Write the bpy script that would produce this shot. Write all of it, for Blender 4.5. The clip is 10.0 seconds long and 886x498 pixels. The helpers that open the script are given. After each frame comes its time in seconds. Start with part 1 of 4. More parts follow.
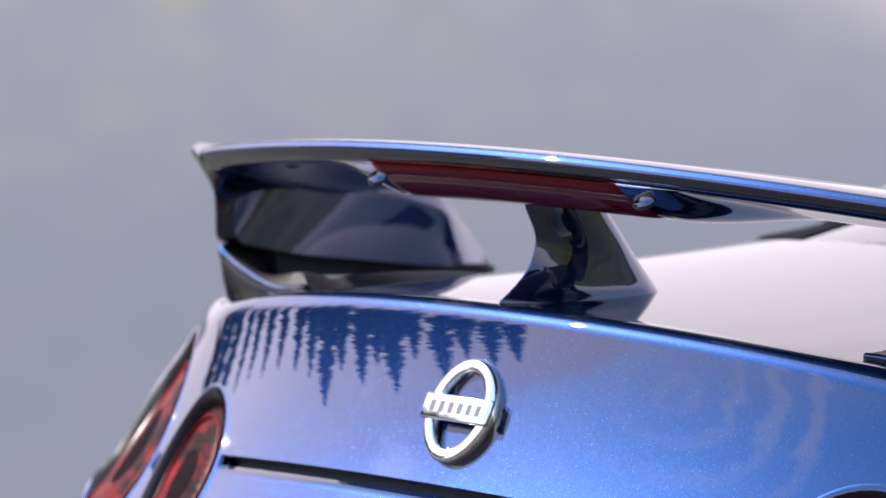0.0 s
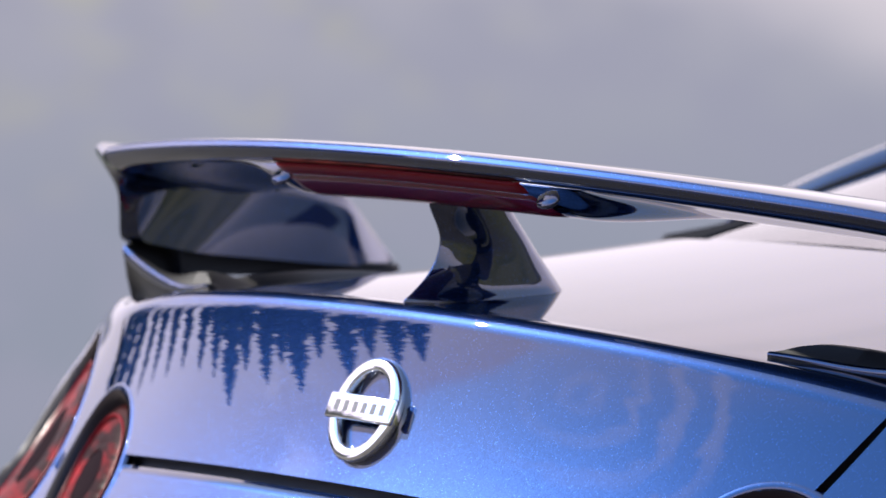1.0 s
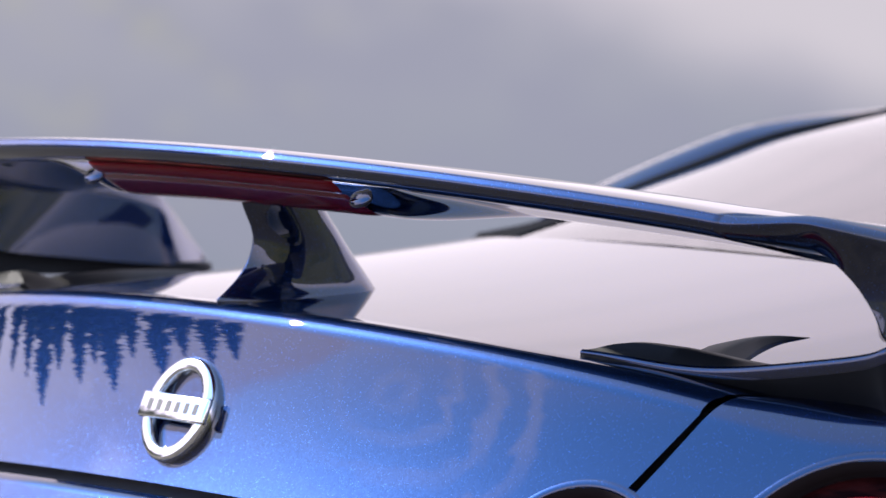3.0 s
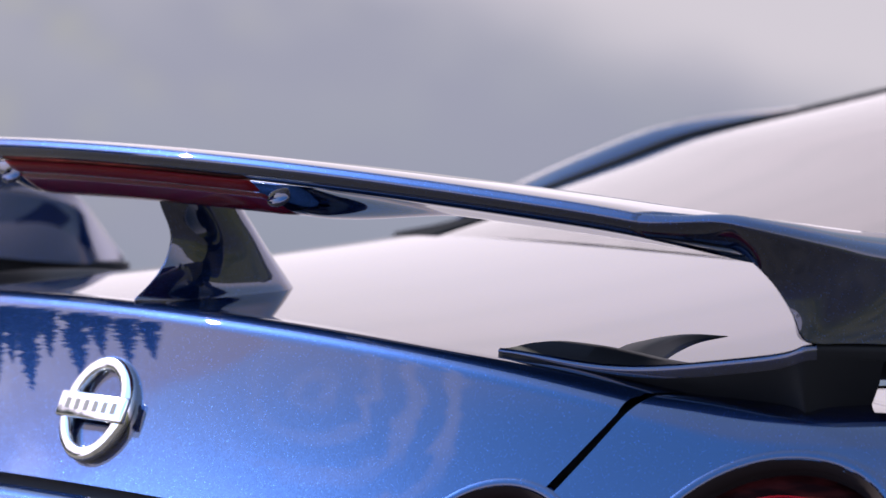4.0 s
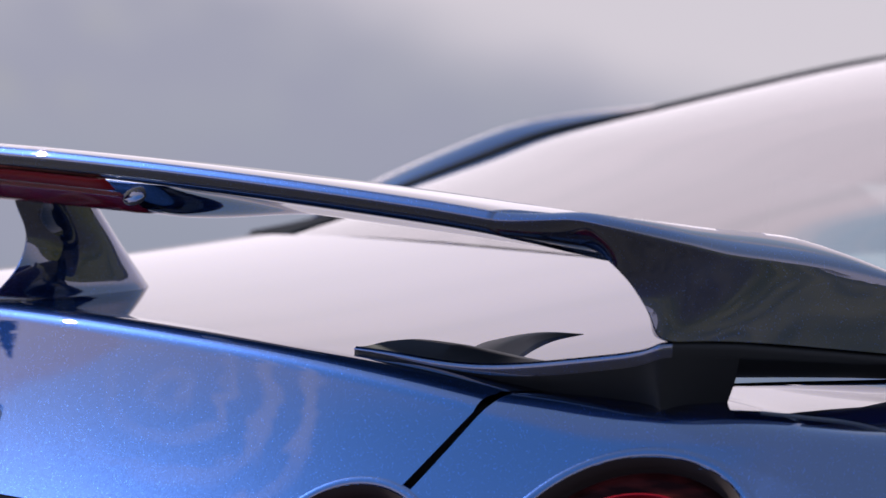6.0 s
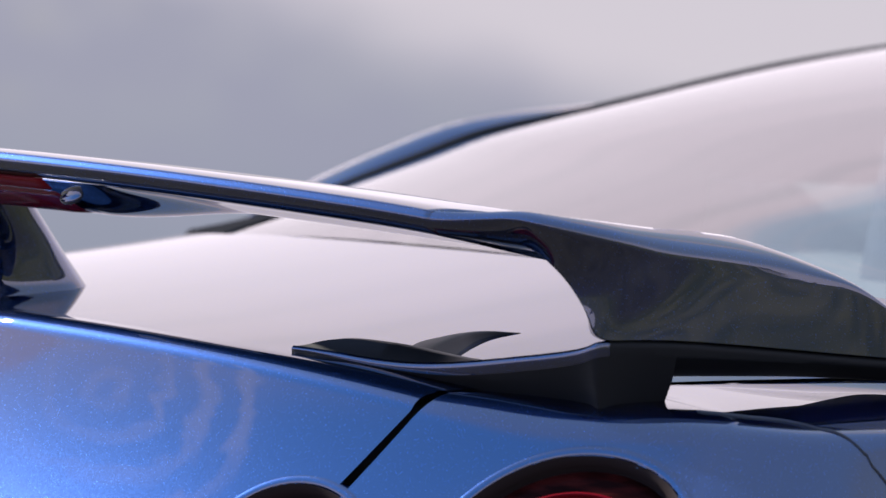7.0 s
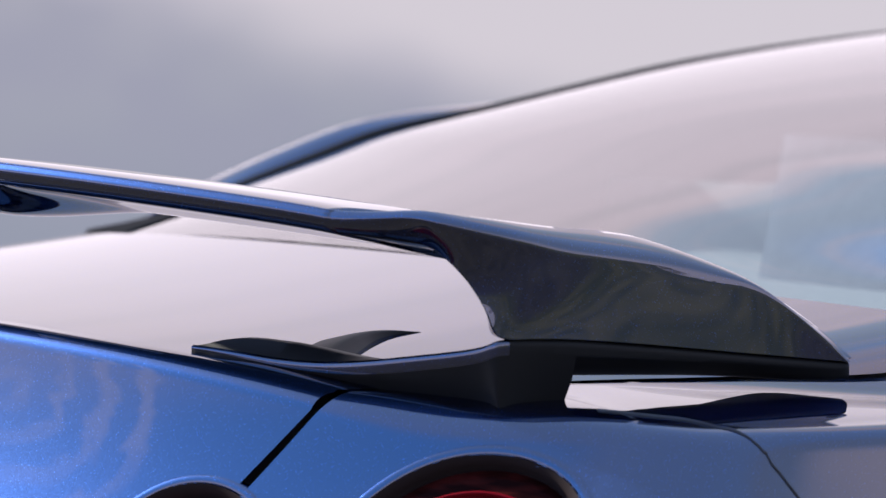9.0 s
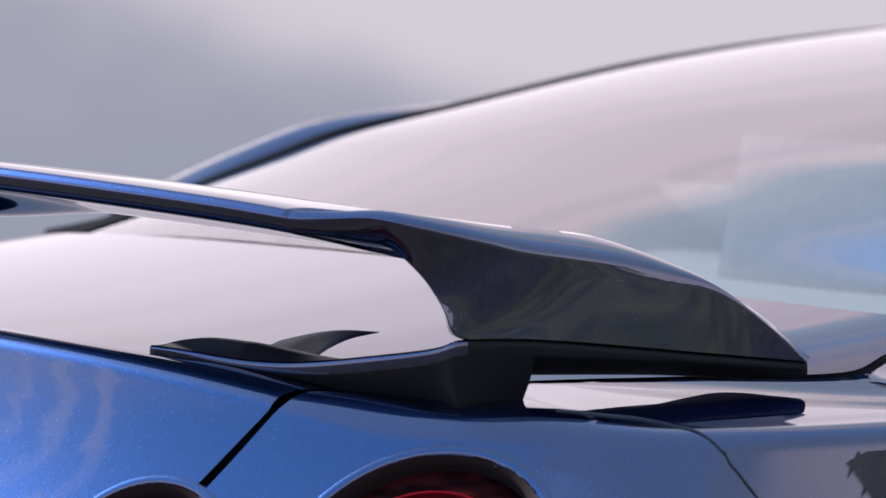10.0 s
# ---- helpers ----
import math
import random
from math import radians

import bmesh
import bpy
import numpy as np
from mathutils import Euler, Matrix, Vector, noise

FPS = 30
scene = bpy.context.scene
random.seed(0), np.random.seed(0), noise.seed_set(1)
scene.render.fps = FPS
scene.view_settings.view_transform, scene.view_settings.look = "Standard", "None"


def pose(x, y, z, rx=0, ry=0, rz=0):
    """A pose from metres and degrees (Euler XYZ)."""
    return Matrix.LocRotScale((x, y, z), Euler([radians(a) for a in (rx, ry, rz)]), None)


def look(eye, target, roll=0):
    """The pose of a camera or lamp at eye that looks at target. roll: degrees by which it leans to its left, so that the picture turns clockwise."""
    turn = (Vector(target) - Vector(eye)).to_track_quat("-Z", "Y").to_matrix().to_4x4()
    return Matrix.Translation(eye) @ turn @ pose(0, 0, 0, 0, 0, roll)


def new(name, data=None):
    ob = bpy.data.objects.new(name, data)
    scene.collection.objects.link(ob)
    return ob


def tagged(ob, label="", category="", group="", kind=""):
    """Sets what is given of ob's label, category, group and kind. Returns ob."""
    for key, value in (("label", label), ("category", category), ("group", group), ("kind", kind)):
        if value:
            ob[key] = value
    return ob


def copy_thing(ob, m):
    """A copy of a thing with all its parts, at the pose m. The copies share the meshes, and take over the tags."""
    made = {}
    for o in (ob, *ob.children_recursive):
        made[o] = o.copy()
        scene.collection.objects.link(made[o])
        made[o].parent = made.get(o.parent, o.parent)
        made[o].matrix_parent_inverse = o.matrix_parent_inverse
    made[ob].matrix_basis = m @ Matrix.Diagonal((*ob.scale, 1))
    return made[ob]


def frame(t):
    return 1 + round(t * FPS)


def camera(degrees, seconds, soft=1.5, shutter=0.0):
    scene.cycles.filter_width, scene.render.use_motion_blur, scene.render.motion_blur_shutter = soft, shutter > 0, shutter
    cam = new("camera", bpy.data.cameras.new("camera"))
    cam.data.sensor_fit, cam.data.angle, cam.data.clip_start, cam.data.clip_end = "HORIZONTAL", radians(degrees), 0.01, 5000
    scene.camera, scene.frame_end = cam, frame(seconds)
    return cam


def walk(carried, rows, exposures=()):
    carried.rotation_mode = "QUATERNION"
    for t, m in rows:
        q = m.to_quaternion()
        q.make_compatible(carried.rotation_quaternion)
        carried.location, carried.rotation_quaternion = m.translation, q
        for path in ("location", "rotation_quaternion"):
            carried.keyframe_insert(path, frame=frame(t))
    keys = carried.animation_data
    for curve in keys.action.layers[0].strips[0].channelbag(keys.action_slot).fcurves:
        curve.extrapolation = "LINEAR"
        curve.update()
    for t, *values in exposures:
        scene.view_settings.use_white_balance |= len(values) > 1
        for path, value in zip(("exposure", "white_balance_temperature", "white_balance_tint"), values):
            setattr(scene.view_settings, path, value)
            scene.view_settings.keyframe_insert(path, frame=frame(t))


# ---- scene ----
FOV = 8.54
cam = camera(FOV, 10.0)
cam.data.dof.use_dof, cam.data.dof.focus_distance, cam.data.dof.aperture_fstop = True, 4.75, 8.5
EYE, YAW, PITCH = (4.1545, -2.7067, 1.4102), 56.838, -4.043
# seconds, pan to the right and tilt downwards in thousandths of a degree
PAN = [(0.0, 0, 0), (0.5, 420, 2), (1.0, 927, 8), (1.5, 1435, 9), (2.0, 1916, 21), (2.5, 2325, 20), (4.0, 3531, 33), (4.5, 3879, 34),
       (5.0, 4251, 39), (5.5, 4586, 41), (6.0, 4926, 49), (7.5, 5806, 58), (8.0, 6062, 58), (8.5, 6285, 64), (9.0, 6504, 67), (9.5, 6698, 67), (10.0, 6907, 68)]
walk(cam, [(t, pose(*EYE, 90 + PITCH - d / 1000, 0, YAW - p / 1000)) for t, p, d in PAN])

# ---- light ----
CLOUD, HAZE = 5.8, 9.0
SUN_DIR = Vector((-0.762, -0.361, 0.536)).normalized()
world = bpy.data.worlds.new("sky")
scene.world = world
world.use_nodes = True
wn, wl = world.node_tree.nodes, world.node_tree.links
sky = wn.new("ShaderNodeTexSky")
sky.sky_type, sky.sun_disc = "NISHITA", False
sky.sun_elevation = math.asin(SUN_DIR.z)
sky.sun_rotation = math.atan2(SUN_DIR.x, SUN_DIR.y)
sky.dust_density, sky.air_density = 2.0, 1.0
wco = wn.new("ShaderNodeTexCoord")
wmap = wn.new("ShaderNodeMapping")
wmap.inputs["Scale"].default_value = (1.0, 1.0, 2.6)
wl.new(wco.outputs["Generated"], wmap.inputs["Vector"])
wno = wn.new("ShaderNodeTexNoise")
wno.inputs["Scale"].default_value, wno.inputs["Detail"].default_value, wno.inputs["Roughness"].default_value = 2.6, 7.0, 0.58
wl.new(wmap.outputs["Vector"], wno.inputs["Vector"])
wsep = wn.new("ShaderNodeSeparateXYZ")
wl.new(wco.outputs["Generated"], wsep.inputs["Vector"])


def sky_ramp(source, lo, hi, a, b):
    r = wn.new("ShaderNodeMapRange")
    r.interpolation_type = "SMOOTHSTEP"
    for key, value in zip(("From Min", "From Max", "To Min", "To Max"), (lo, hi, a, b)):
        r.inputs[key].default_value = value
    wl.new(source, r.inputs["Value"])
    return r.outputs["Result"]


# a bank of bright cloud stands over the valley, ahead of the car and to its left, and thins out behind it
wdt = wn.new("ShaderNodeVectorMath")
wdt.operation = "DOT_PRODUCT"
wdt.inputs[1].default_value = (-0.82, 0.57, 0.0)
wl.new(wco.outputs["Generated"], wdt.inputs[0])
bank = sky_ramp(wdt.outputs["Value"], 0.05, 0.50, -0.38, 0.30)
wlf = wn.new("ShaderNodeMath")
wlf.operation = "MULTIPLY_ADD"
wlf.inputs[1].default_value = -0.24
wl.new(wdt.outputs["Value"], wlf.inputs[0])
wl.new(wsep.outputs["Z"], wlf.inputs[2])
low = sky_ramp(wlf.outputs[0], 0.13, 0.30, 0.28, -0.34)
wbk = wn.new("ShaderNodeMath")
wl.new(bank, wbk.inputs[0])
wl.new(low, wbk.inputs[1])
wad = wn.new("ShaderNodeMath")
wl.new(wno.outputs["Fac"], wad.inputs[0])
wl.new(wbk.outputs[0], wad.inputs[1])
cover = sky_ramp(wad.outputs[0], 0.46, 0.66, 0.0, 1.0)
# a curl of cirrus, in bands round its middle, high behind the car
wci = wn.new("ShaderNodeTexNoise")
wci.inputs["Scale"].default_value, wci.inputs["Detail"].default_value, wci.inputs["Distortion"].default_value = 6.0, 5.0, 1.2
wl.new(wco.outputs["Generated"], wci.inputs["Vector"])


def sky_math(op, a, b):
    k = wn.new("ShaderNodeMath")
    k.operation = op
    for socket, value in zip(k.inputs, (a, b)):
        if isinstance(value, (int, float)):
            socket.default_value = value
        else:
            wl.new(value, socket)
    return k.outputs[0]


def sky_angle(azimuth, height):
    """Angle in radians from a direction of the sky."""
    a, h = radians(azimuth), radians(height)
    k = wn.new("ShaderNodeVectorMath")
    k.operation = "DOT_PRODUCT"
    k.inputs[1].default_value = (math.cos(h) * math.cos(a), math.cos(h) * math.sin(a), math.sin(h))
    wl.new(wco.outputs["Generated"], k.inputs[0])
    return sky_math("ARCCOSINE", k.outputs["Value"], 0.0)


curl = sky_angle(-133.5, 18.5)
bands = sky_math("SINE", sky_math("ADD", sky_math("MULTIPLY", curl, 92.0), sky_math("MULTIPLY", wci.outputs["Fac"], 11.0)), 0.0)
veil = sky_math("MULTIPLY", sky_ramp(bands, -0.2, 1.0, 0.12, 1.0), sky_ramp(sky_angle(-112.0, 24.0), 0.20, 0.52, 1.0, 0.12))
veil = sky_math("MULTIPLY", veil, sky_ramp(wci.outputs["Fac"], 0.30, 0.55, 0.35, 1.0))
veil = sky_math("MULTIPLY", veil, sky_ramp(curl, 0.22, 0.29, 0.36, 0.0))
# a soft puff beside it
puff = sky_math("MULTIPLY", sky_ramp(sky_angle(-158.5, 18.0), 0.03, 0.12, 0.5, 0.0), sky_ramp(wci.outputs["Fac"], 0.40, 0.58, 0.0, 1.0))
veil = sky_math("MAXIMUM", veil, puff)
wcl = wn.new("ShaderNodeMix")
wcl.data_type = "RGBA"
wl.new(cover, wcl.inputs["Factor"])
wsk = wn.new("ShaderNodeVectorMath")
wsk.operation = "SCALE"
wsk.inputs["Scale"].default_value = 0.6
wl.new(sky.outputs["Color"], wsk.inputs[0])
wpl = wn.new("ShaderNodeMix")
wpl.data_type = "RGBA"
wpl.inputs["Factor"].default_value = 0.7
wl.new(wsk.outputs["Vector"], wpl.inputs[6])
wrd = wn.new("ShaderNodeVectorMath")
wrd.operation = "DOT_PRODUCT"
wrd.inputs[1].default_value = (-0.42, -0.82, 0.38)
wl.new(wco.outputs["Generated"], wrd.inputs[0])
# pale and milky to the right and overhead, clear blue behind
wbl = wn.new("ShaderNodeMix")
wbl.data_type = "RGBA"
wl.new(sky_ramp(wrd.outputs["Value"], 0.30, 0.80, 0.0, 1.0), wbl.inputs["Factor"])
wbl.inputs[6].default_value, wbl.inputs[7].default_value = (5.0, 5.9, 7.6, 1), (2.5, 7.4, 20.0, 1)
wrt = wn.new("ShaderNodeVectorMath")
wrt.operation = "DOT_PRODUCT"
wrt.inputs[1].default_value = (0.85, 0.40, 0.30)
wl.new(wco.outputs["Generated"], wrt.inputs[0])
wml = wn.new("ShaderNodeMix")
wml.data_type = "RGBA"
wl.new(sky_ramp(wrt.outputs["Value"], 0.15, 0.60, 0.0, 1.0), wml.inputs["Factor"])
wl.new(wbl.outputs[2], wml.inputs[6])
wml.inputs[7].default_value = (5.2, 6.8, 10.4, 1)
# deeper blue overhead
wzn = wn.new("ShaderNodeMix")
wzn.data_type = "RGBA"
wl.new(sky_ramp(wsep.outputs["Z"], 0.56, 0.74, 0.0, 1.0), wzn.inputs["Factor"])
wl.new(wml.outputs[2], wzn.inputs[6])
wzn.inputs[7].default_value = (4.6, 7.2, 13.5, 1)
wl.new(wzn.outputs[2], wpl.inputs[7])
wl.new(wpl.outputs[2], wcl.inputs[6])
wsm = wn.new("ShaderNodeMapping")
wsm.inputs["Rotation"].default_value, wsm.inputs["Scale"].default_value = (0.0, radians(8), radians(35)), (2.0, 2.0, 22.0)
wl.new(wco.outputs["Generated"], wsm.inputs["Vector"])
wst = wn.new("ShaderNodeTexNoise")
wst.inputs["Scale"].default_value, wst.inputs["Detail"].default_value = 1.6, 4.0
wl.new(wsm.outputs["Vector"], wst.inputs["Vector"])
wsc = wn.new("ShaderNodeMix")
wsc.data_type = "RGBA"
wl.new(sky_ramp(wst.outputs["Fac"], 0.35, 0.65, 0.0, 1.0), wsc.inputs["Factor"])
wsc.inputs[6].default_value, wsc.inputs[7].default_value = (CLOUD * 1.02, CLOUD * 0.91, CLOUD * 1.04, 1), (CLOUD * 1.15, CLOUD * 1.0, CLOUD * 1.14, 1)
wl.new(wsc.outputs[2], wcl.inputs[7])
# pale haze along the horizon, brightest under the bank
whz = wn.new("ShaderNodeMix")
whz.data_type = "RGBA"
wl.new(sky_ramp(wsep.outputs["Z"], 0.10, 0.44, 0.92, 0.0), whz.inputs["Factor"])
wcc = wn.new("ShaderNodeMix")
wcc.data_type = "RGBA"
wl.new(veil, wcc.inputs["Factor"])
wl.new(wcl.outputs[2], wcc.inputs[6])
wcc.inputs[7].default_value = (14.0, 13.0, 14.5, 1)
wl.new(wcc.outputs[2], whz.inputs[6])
whc = wn.new("ShaderNodeMix")
whc.data_type = "RGBA"
wl.new(sky_ramp(wdt.outputs["Value"], 0.72, 0.95, 0.0, 1.0), whc.inputs["Factor"])
whc.inputs[6].default_value = (HAZE * 1.12, HAZE * 1.04, HAZE * 1.36, 1)
whc.inputs[7].default_value = (CLOUD * 1.00, CLOUD * 0.90, CLOUD * 1.01, 1)
wl.new(whc.outputs[2], whz.inputs[7])
wbg = wn["Background"]
wbg.inputs["Strength"].default_value = 0.05
wl.new(whz.outputs[2], wbg.inputs["Color"])
sun_data = bpy.data.lights.new("sun", "SUN")
sun_data.energy, sun_data.angle, sun_data.color = 4.2, radians(0.6), (1.0, 0.95, 0.88)
sun = new("sun", sun_data)
sun.matrix_world = look((0, 0, 30), Vector((0, 0, 30)) - SUN_DIR)
scene.view_settings.exposure = 2.22

# ---- materials ----


def material(name, color, rough=0.5, metal=0.0, **more):
    m = bpy.data.materials.new(name)
    m.use_nodes = True
    b = m.node_tree.nodes["Principled BSDF"]
    b.inputs["Base Color"].default_value = (*color, 1)
    b.inputs["Roughness"].default_value, b.inputs["Metallic"].default_value = rough, metal
    for key, value in more.items():
        b.inputs[key.replace("_", " ")].default_value = value
    return m


def noise_node(m, scale, detail=4, rough=0.55, coords="Object", stretch=None):
    n, l = m.node_tree.nodes, m.node_tree.links
    co = n.new("ShaderNodeTexCoord")
    no = n.new("ShaderNodeTexNoise")
    no.inputs["Scale"].default_value, no.inputs["Detail"].default_value, no.inputs["Roughness"].default_value = scale, detail, rough
    if stretch:
        mp = n.new("ShaderNodeMapping")
        mp.inputs["Scale"].default_value = stretch
        l.new(co.outputs[coords], mp.inputs["Vector"])
        l.new(mp.outputs["Vector"], no.inputs["Vector"])
    else:
        l.new(co.outputs[coords], no.inputs["Vector"])
    return no


def mottle(m, dark, light, scale, bump=0.0, detail=5, lo=0.35, hi=0.65, coords="Object", stretch=None):
    """Two tones by a noise, and a relief of the same grain."""
    n, l = m.node_tree.nodes, m.node_tree.links
    no = noise_node(m, scale, detail, coords=coords, stretch=stretch)
    ra = n.new("ShaderNodeValToRGB")
    ra.color_ramp.elements[0].position, ra.color_ramp.elements[1].position = lo, hi
    ra.color_ramp.elements[0].color, ra.color_ramp.elements[1].color = (*dark, 1), (*light, 1)
    l.new(no.outputs["Fac"], ra.inputs["Fac"])
    l.new(ra.outputs["Color"], n["Principled BSDF"].inputs["Base Color"])
    if bump:
        bu = n.new("ShaderNodeBump")
        bu.inputs["Strength"].default_value, bu.inputs["Distance"].default_value = bump, 0.01
        l.new(no.outputs["Fac"], bu.inputs["Height"])
        l.new(bu.outputs["Normal"], n["Principled BSDF"].inputs["Normal"])
    return m


def car_paint():
    """Blue metallic base with fine flakes under a clear coat."""
    m = bpy.data.materials.new("blue_metallic_paint")
    m.use_nodes = True
    n, l = m.node_tree.nodes, m.node_tree.links
    n.remove(n["Principled BSDF"])
    co = n.new("ShaderNodeTexCoord")
    vo = n.new("ShaderNodeTexVoronoi")
    vo.inputs["Scale"].default_value = 1900.0
    l.new(co.outputs["Object"], vo.inputs["Vector"])
    # every flake is tilted a little its own way
    su = n.new("ShaderNodeVectorMath")
    su.operation = "SUBTRACT"
    su.inputs[1].default_value = (0.5, 0.5, 0.5)
    l.new(vo.outputs["Color"], su.inputs[0])
    sc = n.new("ShaderNodeVectorMath")
    sc.operation = "SCALE"
    sc.inputs["Scale"].default_value = 0.12
    l.new(su.outputs["Vector"], sc.inputs[0])
    ge = n.new("ShaderNodeNewGeometry")
    ad = n.new("ShaderNodeVectorMath")
    l.new(ge.outputs["Normal"], ad.inputs[0])
    l.new(sc.outputs["Vector"], ad.inputs[1])
    nm = n.new("ShaderNodeVectorMath")
    nm.operation = "NORMALIZE"
    l.new(ad.outputs["Vector"], nm.inputs[0])
    ra = n.new("ShaderNodeValToRGB")
    tones = [(0.0, (0.0020, 0.0062, 0.0265)), (0.982, (0.0031, 0.0092, 0.0375)), (1.0, (0.02, 0.06, 0.20))]
    for pos, tone in tones[1:2]:
        ra.color_ramp.elements.new(pos)
    for el, (pos, tone) in zip(ra.color_ramp.elements, tones):
        el.position, el.color = pos, (*tone, 1)
    se = n.new("ShaderNodeSeparateColor")
    l.new(vo.outputs["Color"], se.inputs[0])
    l.new(se.outputs[0], ra.inputs["Fac"])
    base, coat, fr, mi = (n.new(k) for k in ("ShaderNodeBsdfGlossy", "ShaderNodeBsdfGlossy", "ShaderNodeFresnel", "ShaderNodeMixShader"))
    base.distribution = "GGX"
    base.inputs["Roughness"].default_value, coat.inputs["Roughness"].default_value = 0.42, 0.008
    l.new(nm.outputs["Vector"], base.inputs["Normal"])
    l.new(ra.outputs["Color"], base.inputs["Color"])
    coat.inputs["Color"].default_value = (1, 1, 1, 1)
    fr.inputs["IOR"].default_value = 1.65
    l.new(fr.outputs["Fac"], mi.inputs["Fac"])
    l.new(base.outputs["BSDF"], mi.inputs[1])
    l.new(coat.outputs["BSDF"], mi.inputs[2])
    l.new(mi.outputs["Shader"], n["Material Output"].inputs["Surface"])
    return m


PAINT = car_paint()
GAP = material("seam_black", (0.012, 0.012, 0.013), 0.7)
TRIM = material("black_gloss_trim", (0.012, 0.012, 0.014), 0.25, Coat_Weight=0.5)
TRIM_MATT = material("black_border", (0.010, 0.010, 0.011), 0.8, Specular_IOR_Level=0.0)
# foot and skirt, and the ridge that stands in for a dark reflection
FOOT_BLACK = material("black_moulding_and_reflection", (0.0072, 0.0068, 0.0068), 0.55, Specular_IOR_Level=0.10)
CHROME = material("chrome", (0.82, 0.81, 0.80), 0.09, 1.0)
STEEL = material("rim_metal", (0.16, 0.16, 0.17), 0.3, 1.0)
RUBBER = mottle(material("rubber", (0.02, 0.02, 0.02), 0.75), (0.016, 0.016, 0.016), (0.03, 0.03, 0.03), 60, 0.1)
INK = material("engraved_grey", (0.06, 0.06, 0.07), 0.7, Specular_IOR_Level=0.1)
BOWL = material("lamp_black", (0.014, 0.010, 0.010), 0.45, Specular_IOR_Level=0.1)
RED = material("red_lens", (0.09, 0.0014, 0.004), 0.3, 0.0, Specular_IOR_Level=0.04)
BURGUNDY = material("burgundy_lens", (0.062, 0.0012, 0.0085), 0.12, 0.0, Specular_IOR_Level=0.3)
CLEAR = material("clear_reflector", (0.009, 0.006, 0.007), 0.85, 0.0, Specular_IOR_Level=0.0)
SEAT = mottle(material("seat_leather", (0.2, 0.22, 0.24), 0.8, Specular_IOR_Level=0.05), (0.075, 0.090, 0.098), (0.105, 0.122, 0.130), 30, 0.15)
SHELF = mottle(material("shelf_felt", (0.2, 0.2, 0.2), 0.9), (0.070, 0.084, 0.086), (0.100, 0.115, 0.115), 80, 0.2)


SEAT_DARK = mottle(material("dark_seat_cloth", (0.01, 0.012, 0.018), 0.85, Specular_IOR_Level=0.05), (0.016, 0.020, 0.028), (0.028, 0.034, 0.044), 60, 0.3)


def glass():
    m = bpy.data.materials.new("tinted_glass")
    m.use_nodes = True
    n, l = m.node_tree.nodes, m.node_tree.links
    n.remove(n["Principled BSDF"])
    tr, gl, mi, fr = (n.new(k) for k in ("ShaderNodeBsdfTransparent", "ShaderNodeBsdfGlossy", "ShaderNodeMixShader", "ShaderNodeFresnel"))
    tr.inputs["Color"].default_value = (0.42, 0.47, 0.51, 1)
    gl.inputs["Roughness"].default_value = 0.02
    fr.inputs["IOR"].default_value = 2.5
    # mirrored sky brightened by about a quarter beyond plain Fresnel, clamped to one
    co = n.new("ShaderNodeMath")
    co.operation, co.use_clamp = "MULTIPLY", True
    co.inputs[1].default_value = 1.26
    l.new(fr.outputs["Fac"], co.inputs[0])
    l.new(co.outputs[0], mi.inputs["Fac"])
    l.new(tr.outputs["BSDF"], mi.inputs[1])
    l.new(gl.outputs["BSDF"], mi.inputs[2])
    l.new(mi.outputs["Shader"], n["Material Output"].inputs["Surface"])
    return m


GLASS = glass()


def lens_material(name, dark, light, scale, stretch):
    """Moulded red plastic: ribs of lighter and darker red under a glossy face."""
    m = mottle(material(name, light, 0.30, 0.0, Specular_IOR_Level=0.01), dark, light, scale, 0.0, 3, 0.42, 0.72, stretch=stretch)
    n, l = m.node_tree.nodes, m.node_tree.links
    rib = noise_node(m, scale * 1.5, 2, stretch=stretch)
    bu = n.new("ShaderNodeBump")
    bu.inputs["Strength"].default_value, bu.inputs["Distance"].default_value = 0.35, 0.004
    l.new(rib.outputs["Fac"], bu.inputs["Height"])
    l.new(bu.outputs["Normal"], n["Principled BSDF"].inputs["Normal"])
    return m


LENS = lens_material("moulded_red_lens", (0.007, 0.0010, 0.0012), (0.115, 0.003, 0.005), 26.0, (0.6, 1.0, 2.6))
RED_DARK = lens_material("dark_red_lens", (0.006, 0.0012, 0.0012), (0.034, 0.005, 0.004), 30.0, (0.5, 1.0, 3.0))


def mix_node(m, fac, a, b):
    n, l = m.node_tree.nodes, m.node_tree.links
    k = n.new("ShaderNodeMix")
    k.data_type = "RGBA"
    for socket, value in ((k.inputs["Factor"], fac), (k.inputs[6], a), (k.inputs[7], b)):
        if isinstance(value, (int, float)):
            socket.default_value = value
        elif isinstance(value, tuple):
            socket.default_value = (*value, 1)
        else:
            l.new(value, socket)
    return k.outputs[2]


def ramp_node(m, source, lo, hi, a=0.0, b=1.0):
    r = m.node_tree.nodes.new("ShaderNodeMapRange")
    r.interpolation_type = "SMOOTHSTEP"
    for key, value in zip(("From Min", "From Max", "To Min", "To Max"), (lo, hi, a, b)):
        r.inputs[key].default_value = value
    m.node_tree.links.new(source, r.inputs["Value"])
    return r.outputs["Result"]


def math_node(m, op, a, b):
    k = m.node_tree.nodes.new("ShaderNodeMath")
    k.operation = op
    for socket, value in zip(k.inputs, (a, b)):
        if isinstance(value, (int, float)):
            socket.default_value = value
        else:
            m.node_tree.links.new(value, socket)
    return k.outputs[0]


